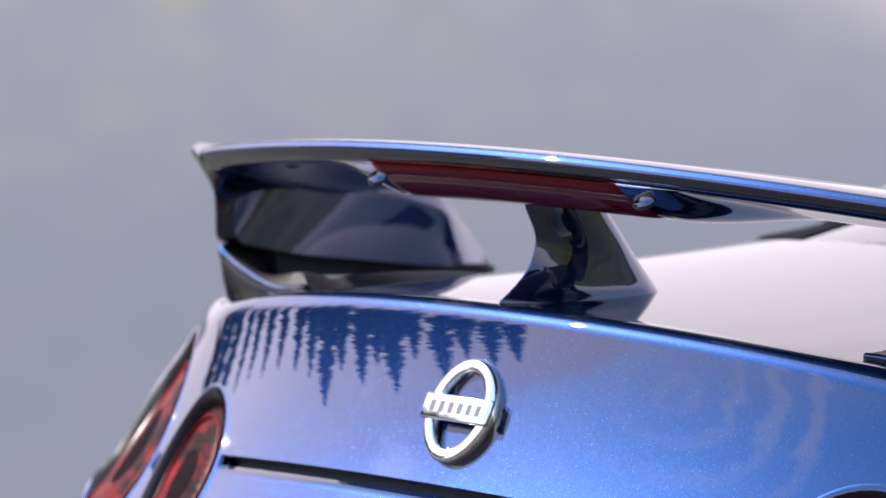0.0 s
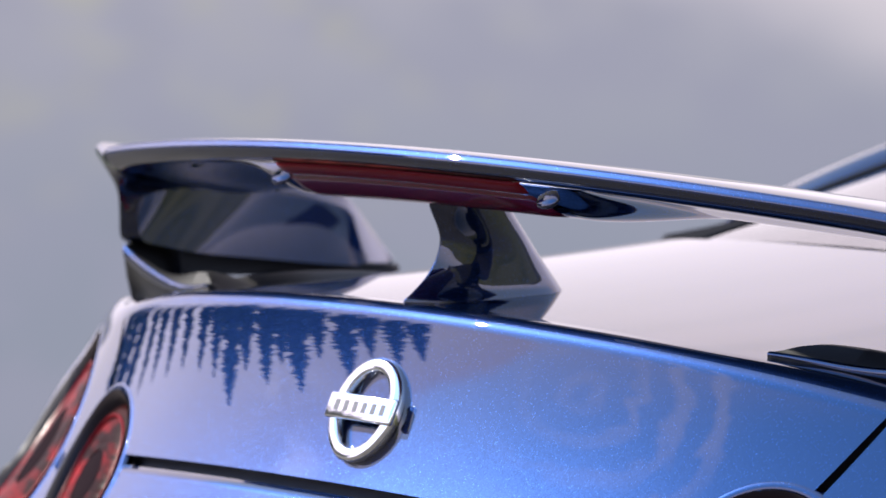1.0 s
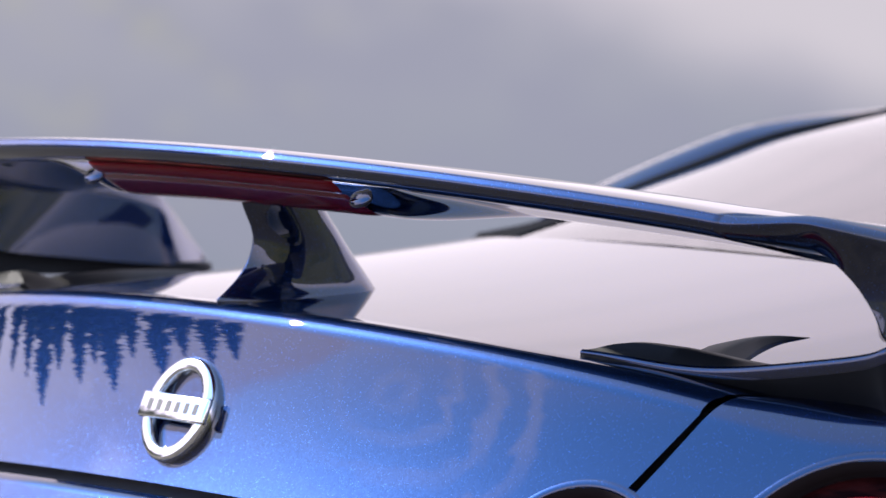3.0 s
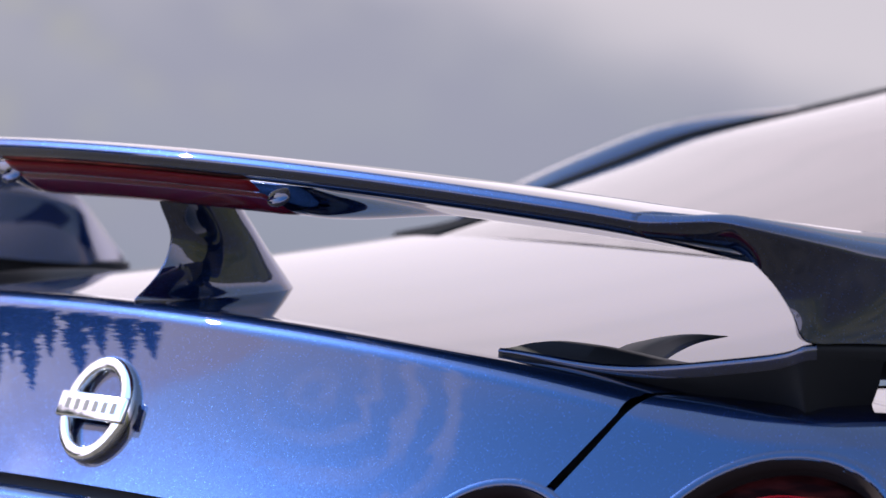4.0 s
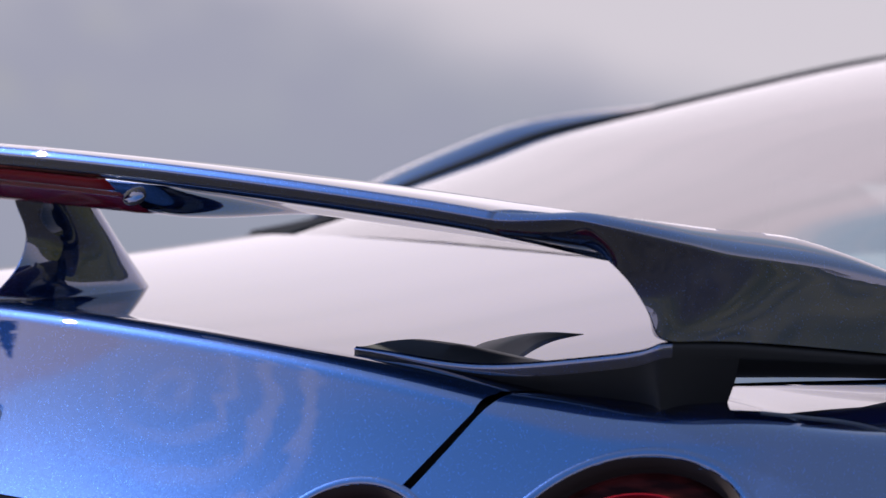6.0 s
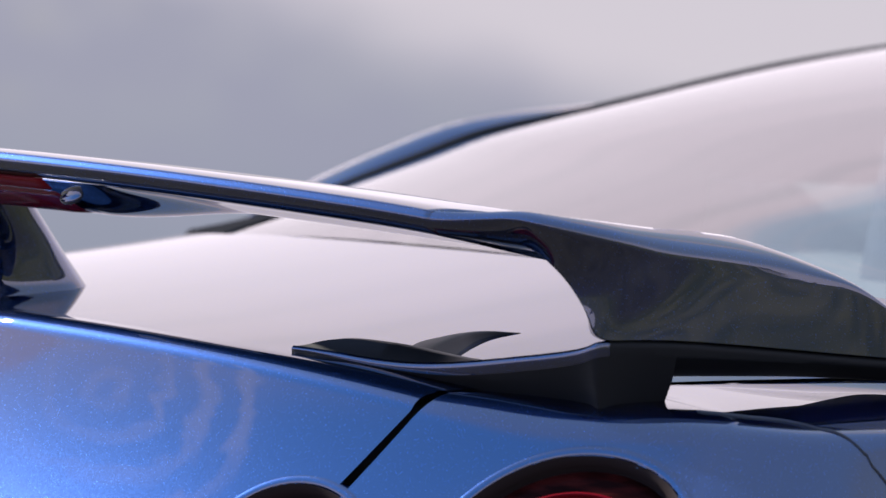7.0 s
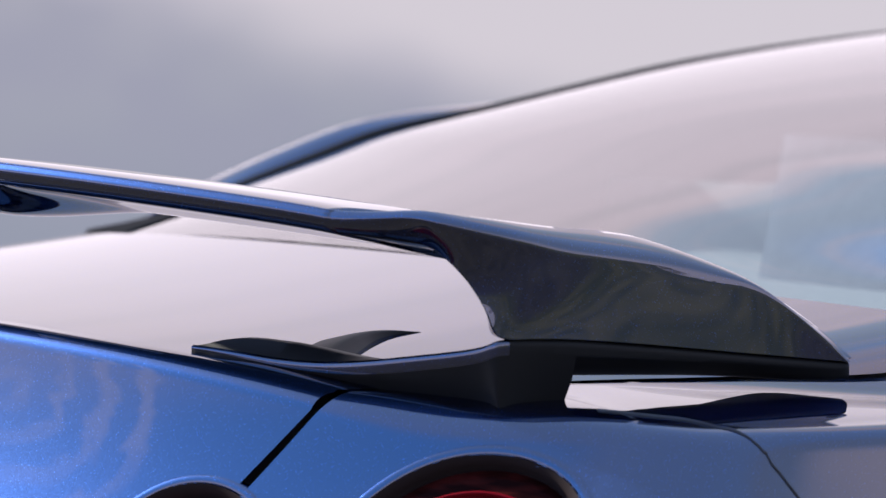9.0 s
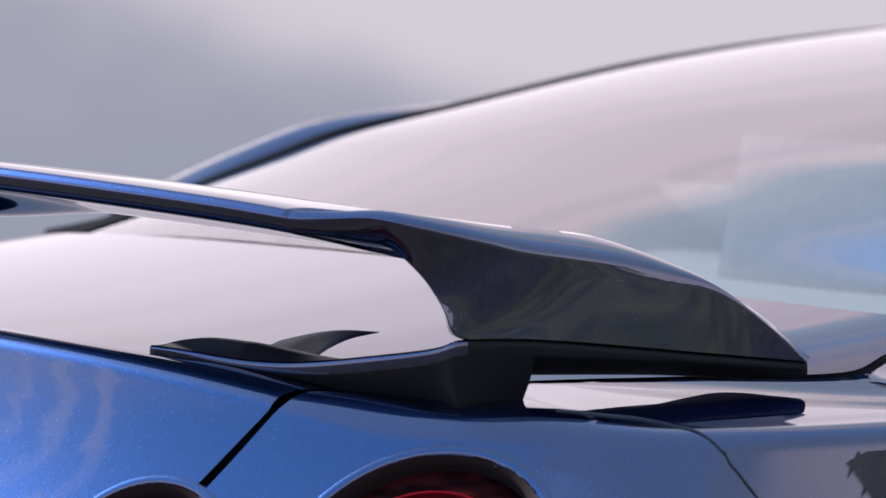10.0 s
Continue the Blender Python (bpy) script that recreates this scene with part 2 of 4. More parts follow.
def ground_material():
    """Dusty dark asphalt of a lay-by; past its edges, where the land falls away or rises, dry grass."""
    m = material("asphalt_and_grass", (0.1, 0.1, 0.1), 0.9, Specular_IOR_Level=0.05)
    n, l = m.node_tree.nodes, m.node_tree.links
    tar, turf, fine = noise_node(m, 1.3, 5, 0.6), noise_node(m, 0.4, 5, 0.6), noise_node(m, 40.0, 6, 0.7)
    asphalt = mix_node(m, ramp_node(m, tar.outputs["Fac"], 0.35, 0.65), (0.055, 0.049, 0.042), (0.085, 0.075, 0.064))
    grass = mix_node(m, ramp_node(m, turf.outputs["Fac"], 0.35, 0.65), (0.05, 0.075, 0.025), (0.14, 0.13, 0.06))
    co = n.new("ShaderNodeTexCoord")
    sx = n.new("ShaderNodeSeparateXYZ")
    l.new(co.outputs["Object"], sx.inputs["Vector"])
    color = mix_node(m, ramp_node(m, sx.outputs["Z"], -0.05, -0.4), asphalt, grass)
    verge = mix_node(m, ramp_node(m, turf.outputs["Fac"], 0.35, 0.65), (0.065, 0.070, 0.024), (0.135, 0.125, 0.052))
    color = mix_node(m, ramp_node(m, sx.outputs["Z"], 0.01, 0.35), color, verge)
    color = mix_node(m, ramp_node(m, fine.outputs["Fac"], 0.3, 0.7, 0.5, 0.0), color, (0.015, 0.015, 0.014))
    l.new(color, n["Principled BSDF"].inputs["Base Color"])
    bu = n.new("ShaderNodeBump")
    bu.inputs["Strength"].default_value, bu.inputs["Distance"].default_value = 0.5, 0.01
    l.new(fine.outputs["Fac"], bu.inputs["Height"])
    l.new(bu.outputs["Normal"], n["Principled BSDF"].inputs["Normal"])
    return m


def distance_material():
    """Far valley side as a glowing sheet, haze and daylight put into its colours, with a paler distance above its
    ridge. X runs along the backdrop, Y is the height.
    """
    m = bpy.data.materials.new("glowing_painted_haze")
    m.use_nodes = True
    n, l = m.node_tree.nodes, m.node_tree.links
    n.remove(n["Principled BSDF"])
    uv = n.new("ShaderNodeUVMap")
    sep = n.new("ShaderNodeSeparateXYZ")
    l.new(uv.outputs["UV"], sep.inputs["Vector"])

    def blotch(scale, detail, sx, sy):
        mp = n.new("ShaderNodeMapping")
        mp.inputs["Scale"].default_value = (sx, sy, 1)
        l.new(uv.outputs["UV"], mp.inputs["Vector"])
        no = n.new("ShaderNodeTexNoise")
        no.inputs["Scale"].default_value, no.inputs["Detail"].default_value = scale, detail
        l.new(mp.outputs["Vector"], no.inputs["Vector"])
        return no.outputs["Fac"]
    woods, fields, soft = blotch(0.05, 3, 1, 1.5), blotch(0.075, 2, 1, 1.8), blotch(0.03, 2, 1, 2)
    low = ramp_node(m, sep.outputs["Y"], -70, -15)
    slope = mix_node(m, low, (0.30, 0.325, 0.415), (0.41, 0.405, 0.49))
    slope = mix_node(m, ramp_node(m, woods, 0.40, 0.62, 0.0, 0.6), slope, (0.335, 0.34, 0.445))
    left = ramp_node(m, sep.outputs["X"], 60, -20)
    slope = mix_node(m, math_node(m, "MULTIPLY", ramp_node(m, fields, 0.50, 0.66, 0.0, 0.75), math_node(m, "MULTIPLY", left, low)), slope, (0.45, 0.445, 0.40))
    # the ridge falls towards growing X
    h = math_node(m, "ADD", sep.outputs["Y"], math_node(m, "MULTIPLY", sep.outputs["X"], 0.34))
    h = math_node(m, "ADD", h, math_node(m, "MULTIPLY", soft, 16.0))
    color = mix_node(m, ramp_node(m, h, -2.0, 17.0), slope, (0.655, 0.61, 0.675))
    # the sheet emits these colours itself in place of daylight on the slope
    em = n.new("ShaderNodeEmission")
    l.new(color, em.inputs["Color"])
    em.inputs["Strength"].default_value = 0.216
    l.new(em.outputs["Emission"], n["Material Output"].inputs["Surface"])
    return m


GROUND = ground_material()
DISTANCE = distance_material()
NEEDLE = mottle(material("conifer_needles", (0.03, 0.06, 0.03), 0.7), (0.018, 0.04, 0.022), (0.045, 0.085, 0.035), 3.0)
LEAF = mottle(material("leaves", (0.05, 0.09, 0.025), 0.6), (0.075, 0.078, 0.020), (0.185, 0.170, 0.045), 0.8)
BARK = mottle(material("bark", (0.1, 0.07, 0.05), 0.9), (0.06, 0.045, 0.035), (0.15, 0.11, 0.08), 12, 0.4)

# ---- helpers for meshes ----


def part(name, bm, mat, parent, label="", smooth=True, thick=0.0, away=1.0, bevel=0.0, crease=0):
    """One mesh object under a thing or a part."""
    me = bpy.data.meshes.new(name)
    bm.to_mesh(me)
    bm.free()
    me.materials.append(mat)
    if smooth:
        me.shade_smooth()
    if crease:
        me.set_sharp_from_angle(angle=radians(crease))
    ob = new(name, me)
    ob.parent = parent
    if label:
        ob["label"] = label
    if bevel:
        mod = ob.modifiers.new("bevel", "BEVEL")
        mod.width, mod.segments, mod.limit_method, mod.angle_limit = bevel, 3, "ANGLE", radians(35)
    if thick:
        mod = ob.modifiers.new("thickness", "SOLIDIFY")
        mod.thickness, mod.offset = thick, away
    return ob


def thing(name, label, category, at=(0, 0, 0), **more):
    ob = new(name)
    ob.location, ob.empty_display_size = at, 0.2
    return tagged(ob, label, category, **more)


def grid(fn, us, vs, flip=False, keep=None, wrap=False):
    """A sheet of quads through fn(u, v); keep(point) drops faces; wrap closes it along u."""
    bm = bmesh.new()
    rows = [[bm.verts.new(fn(u, v)) for v in vs] for u in us]
    n = len(us) if wrap else len(us) - 1
    for i in range(n):
        a, b = rows[i], rows[(i + 1) % len(us)]
        for j in range(len(vs) - 1):
            q = (a[j], b[j], b[j + 1], a[j + 1])
            if keep and not keep(sum((w.co for w in q), Vector()) / 4):
                continue
            bm.faces.new(q[::-1] if flip else q)
    bmesh.ops.delete(bm, geom=[v for v in bm.verts if not v.link_faces], context="VERTS")
    return bm


def cap(bm, ring, flip=False):
    bm.faces.new(ring[::-1] if flip else ring)


def tube(sections, closed_ends=True):
    """A closed body through a list of rings with the same number of points."""
    bm = bmesh.new()
    rings = [[bm.verts.new(p) for p in s] for s in sections]
    k = len(rings[0])
    for a, b in zip(rings, rings[1:]):
        for j in range(k):
            bm.faces.new((a[j], a[(j + 1) % k], b[(j + 1) % k], b[j]))
    if closed_ends:
        bm.faces.new(rings[0][::-1])
        bm.faces.new(rings[-1])
    bmesh.ops.recalc_face_normals(bm, faces=bm.faces)
    return bm


def steps(a, b, n):
    return [a + (b - a) * i / n for i in range(n + 1)]


def smooth_curve(rows, x):
    """A smooth curve through rows (x, value, ...): Catmull-Rom, held at the ends."""
    xs = [r[0] for r in rows]
    x = min(max(x, xs[0]), xs[-1])
    i = min(max(j for j in range(len(xs)) if xs[j] <= x), len(xs) - 2)
    out = []
    for k in range(1, len(rows[0])):
        def slope(j):
            a, b = max(j - 1, 0), min(j + 1, len(xs) - 1)
            return (rows[b][k] - rows[a][k]) / (xs[b] - xs[a])
        h = xs[i + 1] - xs[i]
        t = (x - xs[i]) / h
        p0, p1, m0, m1 = rows[i][k], rows[i + 1][k], slope(i) * h, slope(i + 1) * h
        out.append((2 * t**3 - 3 * t**2 + 1) * p0 + (t**3 - 2 * t**2 + t) * m0 + (3 * t**2 - 2 * t**3) * p1 + (t**3 - t**2) * m1)
    return out[0] if len(out) == 1 else out


def box(bm, x0, x1, y0, y1, z0, z1):
    m = Matrix.LocRotScale(((x0 + x1) / 2, (y0 + y1) / 2, (z0 + z1) / 2), None, (x1 - x0, y1 - y0, z1 - z0))
    bmesh.ops.create_cube(bm, size=1.0, matrix=m)
    return bm

# ---- ground ----
LINES = [-3000, -2000, -1200, -700, -400, -250, -160, -110, -80, -60, -48, -38, -30, -24, -20, -17, -14.5, -12.5, -11, -10, -9, -8.2, -7.4, -6.8, -6.2, -5.6, -5, -4.4, -3.8, -3, -2, -1, 0, 1, 2, 3, 4]
LINES = sorted(set(LINES + [-v for v in LINES]))


def ground_height(x, y):
    """Level at the lay-by, with a grass bank to its right; past its edge, ahead of the car and to its left, the land drops into a valley."""
    e = min(-0.84 * x + 0.54 * y - 5.2, y + 0.20 * x + 0.5, 3.0 - x)
    if e <= 0:
        return min(max(x - 8.0, 0) * 0.07 + max(x - 14.0, 0) * 0.23, 6.0)
    return -0.35 * e * e / 2 if e < 2 else max(-0.7 - 1.0 * (e - 2), -125.0)


ground = part("ground", grid(lambda u, v: Vector((u, v, ground_height(u, v))), LINES, LINES), GROUND, None)
tagged(ground, "dark asphalt lay-by above a grassy drop", "ground", kind="structure")
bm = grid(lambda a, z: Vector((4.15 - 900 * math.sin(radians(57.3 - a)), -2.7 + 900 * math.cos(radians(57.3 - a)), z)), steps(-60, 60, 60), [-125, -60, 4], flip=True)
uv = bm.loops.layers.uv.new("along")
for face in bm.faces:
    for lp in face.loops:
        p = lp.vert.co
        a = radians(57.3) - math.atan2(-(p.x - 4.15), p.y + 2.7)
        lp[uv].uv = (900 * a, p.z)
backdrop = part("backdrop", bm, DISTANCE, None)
tagged(backdrop, "glowing backdrop of a far valley side, pale blue-grey haze painted in", "backdrop", kind="structure")

# ---- the car: x to its right, y forwards, rear bumper near y = 0 ----
car = thing("car", "glossy metallic blue sports coupe with a rear wing, parked on tarmac", "car")


def a_plan(x):
    return 0.031 + 0.214 * x * x + 0.182 * x**4


def lean(z):
    """How far the tail leans forwards above and swells backwards below the badge's height."""
    if z >= 0.75:
        w = z - 0.92
        return 0.41 * w - 1.1 * w * w
    return lean(0.75) - 0.784 * 0.06 * (1 - math.exp((z - 0.75) / 0.06))


def lip_z(x):
    return 1.0102 - 0.0928 * x * x - 0.0893 * x**4


def face_y(x, z):
    t = min(max((abs(x) - 0.55) / 0.25, 0), 1)
    return a_plan(x) + lean(z) * (1 + 0.45 * t * t * (3 - 2 * t))


def lip_y(x):
    return face_y(x, lip_z(x) - 0.014) + 0.02


def deck_z(x, y):
    """Nearly level behind the lip, rising a little towards the window."""
    k = max(0, (y - 0.18 - 0.3 * x * x) / 0.41)
    return lip_z(x) + 0.035 * (y - 0.1) - (1.3 + 1.2 * min(max((y - 0.25) / 0.2, 0), 1)) * max(0, abs(x) - 0.6) ** 2 + (0.006 + 0.007 * x * x) * k * k


def glass_y(x):
    return 0.59 + 0.30 * x * x + 0.50 * x**4


SEAM = [(0, 0.575), (0.12, 0.598), (0.3, 0.620), (0.5, 0.645), (0.72, 0.672), (0.82, 0.662), (0.9, 0.648), (1, 0.607)]


def shut_x(z):
    return 0.528 + min(max((z - 0.896) / 0.073, -0.8), 1.1) * 0.047


def bezier(p, q, r, t):
    return p * (1 - t) ** 2 + q * 2 * t * (1 - t) + r * t * t


def lid_point(u, v, out=0.0):
    if v < 1:
        x = u * (shut_x(0.838 + v * 0.122) + out)
        zb = 0.861 - 0.075 * x * x
        z = zb + v * (lip_z(x) - 0.014 - zb)
        return Vector((x, face_y(x, z), z))
    if v < 2:
        x = u * (shut_x(0.96) + (v - 1) * (0.575 - shut_x(0.96)) + out)
        z = lip_z(x)
        return bezier(Vector((x, face_y(x, z - 0.014), z - 0.014)), Vector((x, face_y(x, z), z)), Vector((x, lip_y(x), z)), v - 1)
    t = v - 2
    x = u * (smooth_curve(SEAM, t) + out)
    y = lip_y(x) + (glass_y(x) - 0.0005 - lip_y(x)) * t
    return Vector((x, y, deck_z(x, y)))


LAMPS = [(s * x, z, r) for s in (-1, 1) for x, z, r in ((0.717, 0.827, 0.116), (0.497, 0.820, 0.086))]


def lamp_scale(xc):
    sx = 0.428 * xc + 0.728 * xc**3
    return 1 / math.sqrt(1 + sx * sx), 0.876


def outside_lamps(p, spare=-0.003):
    for xc, zc, r in LAMPS:
        kx, kz = lamp_scale(xc)
        if p.y < 0.6 and ((p.x - xc) / kx) ** 2 + ((p.z - zc) / kz) ** 2 < (r - spare) ** 2:
            return False
    return True


LID_V = steps(0, 0.98, 44) + steps(1, 1.9, 9) + steps(2, 3, 50)
lid = part("boot_lid", grid(lid_point, steps(-1, 1, 150), LID_V, keep=outside_lamps), PAINT, car)
part("inner_shell", grid(lambda u, v: lid_point(u, v, 0.03) + Vector((0, 0.022, -0.016)), steps(-1, 1, 40), LID_V[::3], keep=lambda p: outside_lamps(p, 0.012)), GAP, car)

# quarter panels: the plan of the wall from the shut line round the corner to the door
PLAN = [(0, 0.53, 0, 0), (0.1, 0.59, 0, 0), (0.2, 0.645, 0, 0), (0.3, 0.70, 0, 0), (0.38, 0.75, 0, 0), (0.46, 0.798, 0.2408, 10), (0.50, 0.829, 0.2650, 22), (0.54, 0.856, 0.300, 42),
        (0.62, 0.882, 0.395, 65), (0.7, 0.897, 0.525, 80), (0.78, 0.906, 0.70, 86), (0.86, 0.930, 0.85, 90), (0.93, 0.936, 1.15, 90), (1, 0.93, 1.55, 90)]
PLAN = [(s, x, a_plan(x) if s < 0.4 else y, a) for s, x, y, a in PLAN]
TOPS = [(0, 0.9705, 0.022), (0.2, 0.966, 0.028), (0.38, 0.960, 0.022), (0.46, 0.9565, 0.018), (0.50, 0.9535, 0.016), (0.54, 0.9515, 0.016), (0.7, 0.948, 0.022), (0.86, 0.946, 0.030), (1, 0.955, 0.040)]
EDGE_T = [(0, 0), (0.2, 0.06), (0.38, 0.15), (0.54, 0.30), (0.7, 0.55), (0.86, 1.0), (1, 1.0)]


SWELL = [(0.5, -0.17), (0.65, -0.15), (0.76, -0.112), (0.863, -0.056), (0.91, -0.018), (0.956, 0.0166), (1.0, 0.04)]


def wall_point(s, z):
    """The corner swells out further than the tail and the side."""
    x, y, a = smooth_curve(PLAN, s)
    c = min(max((s - 0.40) / 0.16, 0), 1) * (1 - min(max((s - 0.52) / 0.10, 0), 1))
    c = c * c * (3 - 2 * c)
    if s < 0.46:
        x += (shut_x(z) + 0.0085 - 0.53) * max(0, 1 - s / 0.25)
        y = face_y(x, z)
        return Vector((x, y + (smooth_curve(SWELL, z) - y + a_plan(x)) * c, z))
    a = radians(a)
    d = lean(z) * (1.45 - 1.35 * a / (math.pi / 2))
    d += (smooth_curve(SWELL, z) - d) * c
    return Vector((x - d * math.sin(a), y + d * math.cos(a), z))


def tail_y(x, z):
    """Depth of the tail's outer surface, round the swelling corner too."""
    ax = abs(x)
    if ax < 0.74:
        return face_y(x, z)
    a, b = 0.30, 0.60
    for _ in range(18):
        m = (a + b) / 2
        a, b = (m, b) if wall_point(m, z).x < ax else (a, m)
    return wall_point(a, z).y


def quarter_point(s, v):
    zt, r = smooth_curve(TOPS, s)
    a = radians(smooth_curve(PLAN, s)[2])
    if v < 1:
        return wall_point(s, 0.50 + v * (zt - r - 0.50))
    w = wall_point(s, zt - r)
    into = Vector((-math.sin(a), math.cos(a), 0))
    up = (w - wall_point(s, zt - r - 0.004)).normalized()
    over = w + up * (r / up.z)
    p = bezier(w, over, over + into * r * 0.9, min(v - 1, 1))
    if v <= 2:
        return p
    t = smooth_curve(EDGE_T, s)
    q = lid_point(1, 2 + t, 0.006)
    if s > 0.86:
        q = q.lerp(Vector((0.70, 1.55, 1.0)), (s - 0.86) / 0.14)
    k = v - 2
    return p.lerp(q, k) + Vector((0, 0, 0.0022 * math.sin(math.pi * k**0.7) * min(s * 3, 1)))


Q_S, Q_V = steps(0, 0.5, 90) + steps(0.505, 1, 60), steps(0, 0.98, 60) + steps(1, 2, 14) + steps(2.06, 3, 16)


def arch(p):
    return (p.y - 1.05) ** 2 + (p.z - 0.355) ** 2 > 0.40**2 or p.x * p.x < 0.5


for side in (1, -1):
    f = Vector((side, 1, 1))
    bm = grid(lambda s, v: quarter_point(s, v) * f, Q_S, Q_V, flip=side < 0, keep=lambda p: outside_lamps(p) and arch(p))
    part("quarter_panel", bm, PAINT, car)

# joint between bumper and quarter panel
JOINT = [(0, 0.4305, 2.16), (1, 0.5005, 2.16), (2, 0.5285, 2.08), (3, 0.5425, 1.85), (4, 0.5565, 1.5), (5, 0.566, 1.2), (6, 0.571, 1.03), (7, 0.575, 0.988), (8, 0.583, 0.962), (9, 0.604, 0.89)]
for side in (1, -1):
    gs = []
    for k in steps(0, 9, 110):
        p = quarter_point(*smooth_curve(JOINT, k))
        gs.append([Vector((side * (p.x + 0.0017 * math.cos(a)), p.y, p.z + 0.0017 * math.sin(a))) for a in steps(0, 2 * math.pi, 8)[:-1]])
    part("panel_joint", tube(gs), GAP, car, "thin dark panel gap")

# bumper below the lid
bm = grid(lambda u, v: (lambda x, z: Vector((x, face_y(x, z), z)))(u, 0.40 + (0.452 - 0.075 * u * u) * v), steps(-0.50, 0.50, 120), steps(0, 1, 50), keep=outside_lamps)
part("rear_bumper", bm, PAINT, car, thick=0.003, away=-1)
bm = grid(lambda x, z: Vector((x, face_y(x, z) + 0.02, z)), steps(-0.5, 0.5, 30), steps(0.78, 0.90, 8), keep=lambda p: outside_lamps(p))
part("seam_backing", bm, GAP, car)


def lamp_point(lamp, rho, phi, depth):
    xc, zc, r = lamp
    kx, kz = lamp_scale(xc)
    x, z = xc + rho * math.cos(phi) * kx, zc + rho * math.sin(phi) * kz
    sx = 0.428 * x + 0.728 * x**3
    n = Vector((sx, -1, 0.5)).normalized()
    return Vector((x, tail_y(x, z), z)) - n * depth


def ring_part(name, lamp, profile, mat, parent, label=""):
    """A part turned round the lamp's axis: profile is rows of radius and depth."""
    rows = profile
    bm = grid(lambda phi, k: lamp_point(lamp, max(rows[k][0], 0.0005), phi, rows[k][1]), steps(0, 2 * math.pi, 72)[:-1], list(range(len(rows))), wrap=True)
    bmesh.ops.recalc_face_normals(bm, faces=bm.faces)
    return part(name, bm, mat, parent, label)


for lamp in LAMPS:
    r = lamp[2]
    e = 0.013 if r > 0.1 else 0.012
    tl = ring_part("tail_lamp", lamp, [(r + 0.001, -0.0015), (r - 0.003, 0.002), (r - 0.006, 0.008), (r - 0.009, 0.016), (r * 0.5, 0.03), (0, 0.03)], BOWL, car,
                   "round tail lamp, red lens in a black recess")
    ring_part("surround", lamp, [(r + e, 0.003), (r + e * 0.8, 0.0002), (r + e * 0.6, -0.0006), (r + 0.003, -0.0005), (r, 0.001), (r - 0.003, 0.006)], PAINT, tl, "blue rounded edge of the recess")
    ring_part("lens", lamp, [(r - 0.007, 0.014), (r - 0.010, 0.0095), (r * 0.84, 0.0075), (r * 0.765, 0.0065)], RED_DARK, tl, "dark red outer lens")
    ring_part("light_ring", lamp, [(r * 0.77, 0.008), (r * 0.762, 0.0046), (r * 0.748, 0.0042), (r * 0.735, 0.0075)], RED, tl, "thin bright red ring")
    ring_part("inner_lens", lamp, [(r * 0.74, 0.0075), (r * 0.66, 0.0055), (r * 0.52, 0.0045), (r * 0.34, 0.0045)], LENS, tl, "ribbed bright red inner lens")
    ring_part("reflector", lamp, [(r * 0.345, 0.006), (r * 0.3, 0.0042), (r * 0.15, 0.0036), (0, 0.0034)], CLEAR, tl, "clear centre reflector")

# ---- badge: a ring with a broad bar ----
bx, bu, bn = Vector((1, 0, 0)), Vector((0, 0.40, 0.9165)), Vector((0, -0.9165, 0.40))
bo = Vector((0, face_y(0, 0.92), 0.92)) + bn * 0.002
badge_ring = grid(lambda a, k: bo + (bx * math.cos(a) + bu * math.sin(a)) * [0.0468, 0.0468, 0.0450, 0.0432, 0.0372, 0.0354, 0.034, 0.034][k] + bn * [-0.002, 0.004, 0.0068, 0.0075, 0.0075, 0.0068, 0.004, -0.002][k],
                  steps(0, 2 * math.pi, 72)[:-1], list(range(8)), wrap=True)
bmesh.ops.recalc_face_normals(badge_ring, faces=badge_ring.faces)
badge = part("badge", badge_ring, CHROME, car, "chrome ring badge with a broad bar")
bar_bm = box(bmesh.new(), -0.0495, 0.0495, -0.0115, 0.0115, 0.0045, 0.0100)
for v in bar_bm.verts:
    v.co = bo + bx * v.co.x + bu * v.co.y + bn * v.co.z
bar = part("bar", bar_bm, CHROME, badge, smooth=True, bevel=0.0022)
for i in range(6):
    x = -0.0345 + i * 0.0138
    lb = box(bmesh.new(), x - 0.0032, x + 0.0032, -0.0048, 0.0048, 0.0092, 0.0102)
    for v in lb.verts:
        v.co = bo + bx * v.co.x + bu * v.co.y + bn * v.co.z
    part("bar_mark", lb, INK, bar, smooth=False)

# ---- rear wing ----
SECTION = [(0.0008, 0.0), (-0.0011, -0.0012), (-0.0027, -0.0034), (-0.0037, -0.0054), (-0.0036, -0.0085), (-0.0008, -0.0135), (0.0042, -0.0178), (0.011, -0.0204), (0.04, -0.0262), (0.08, -0.0345), (0.12, -0.0425), (0.15, -0.0470),
           (0.172, -0.048), (0.188, -0.044), (0.196, -0.036), (0.19, -0.027), (0.16, -0.017), (0.11, -0.009), (0.055, -0.003), (0.02, 0.0003)]
RIDGE = [(0, 0.0), (0.53, 0.0), (0.57, -0.0004), (0.60, -0.0010), (0.63, -0.0010), (0.70, 0.0)]


def closed_curve(pts, n):
    """n points between each pair on a closed Catmull-Rom curve."""
    out, k = [], len(pts)
    for i in range(k):
        p0, p1, p2, p3 = (Vector(pts[(i + j - 1) % k]) for j in range(4))
        for j in range(n):
            t = j / n
            out.append(0.5 * (2 * p1 + (p2 - p0) * t + (2 * p0 - 5 * p1 + 4 * p2 - p3) * t * t + (3 * p1 - p0 - 3 * p2 + p3) * t**3))
    return out


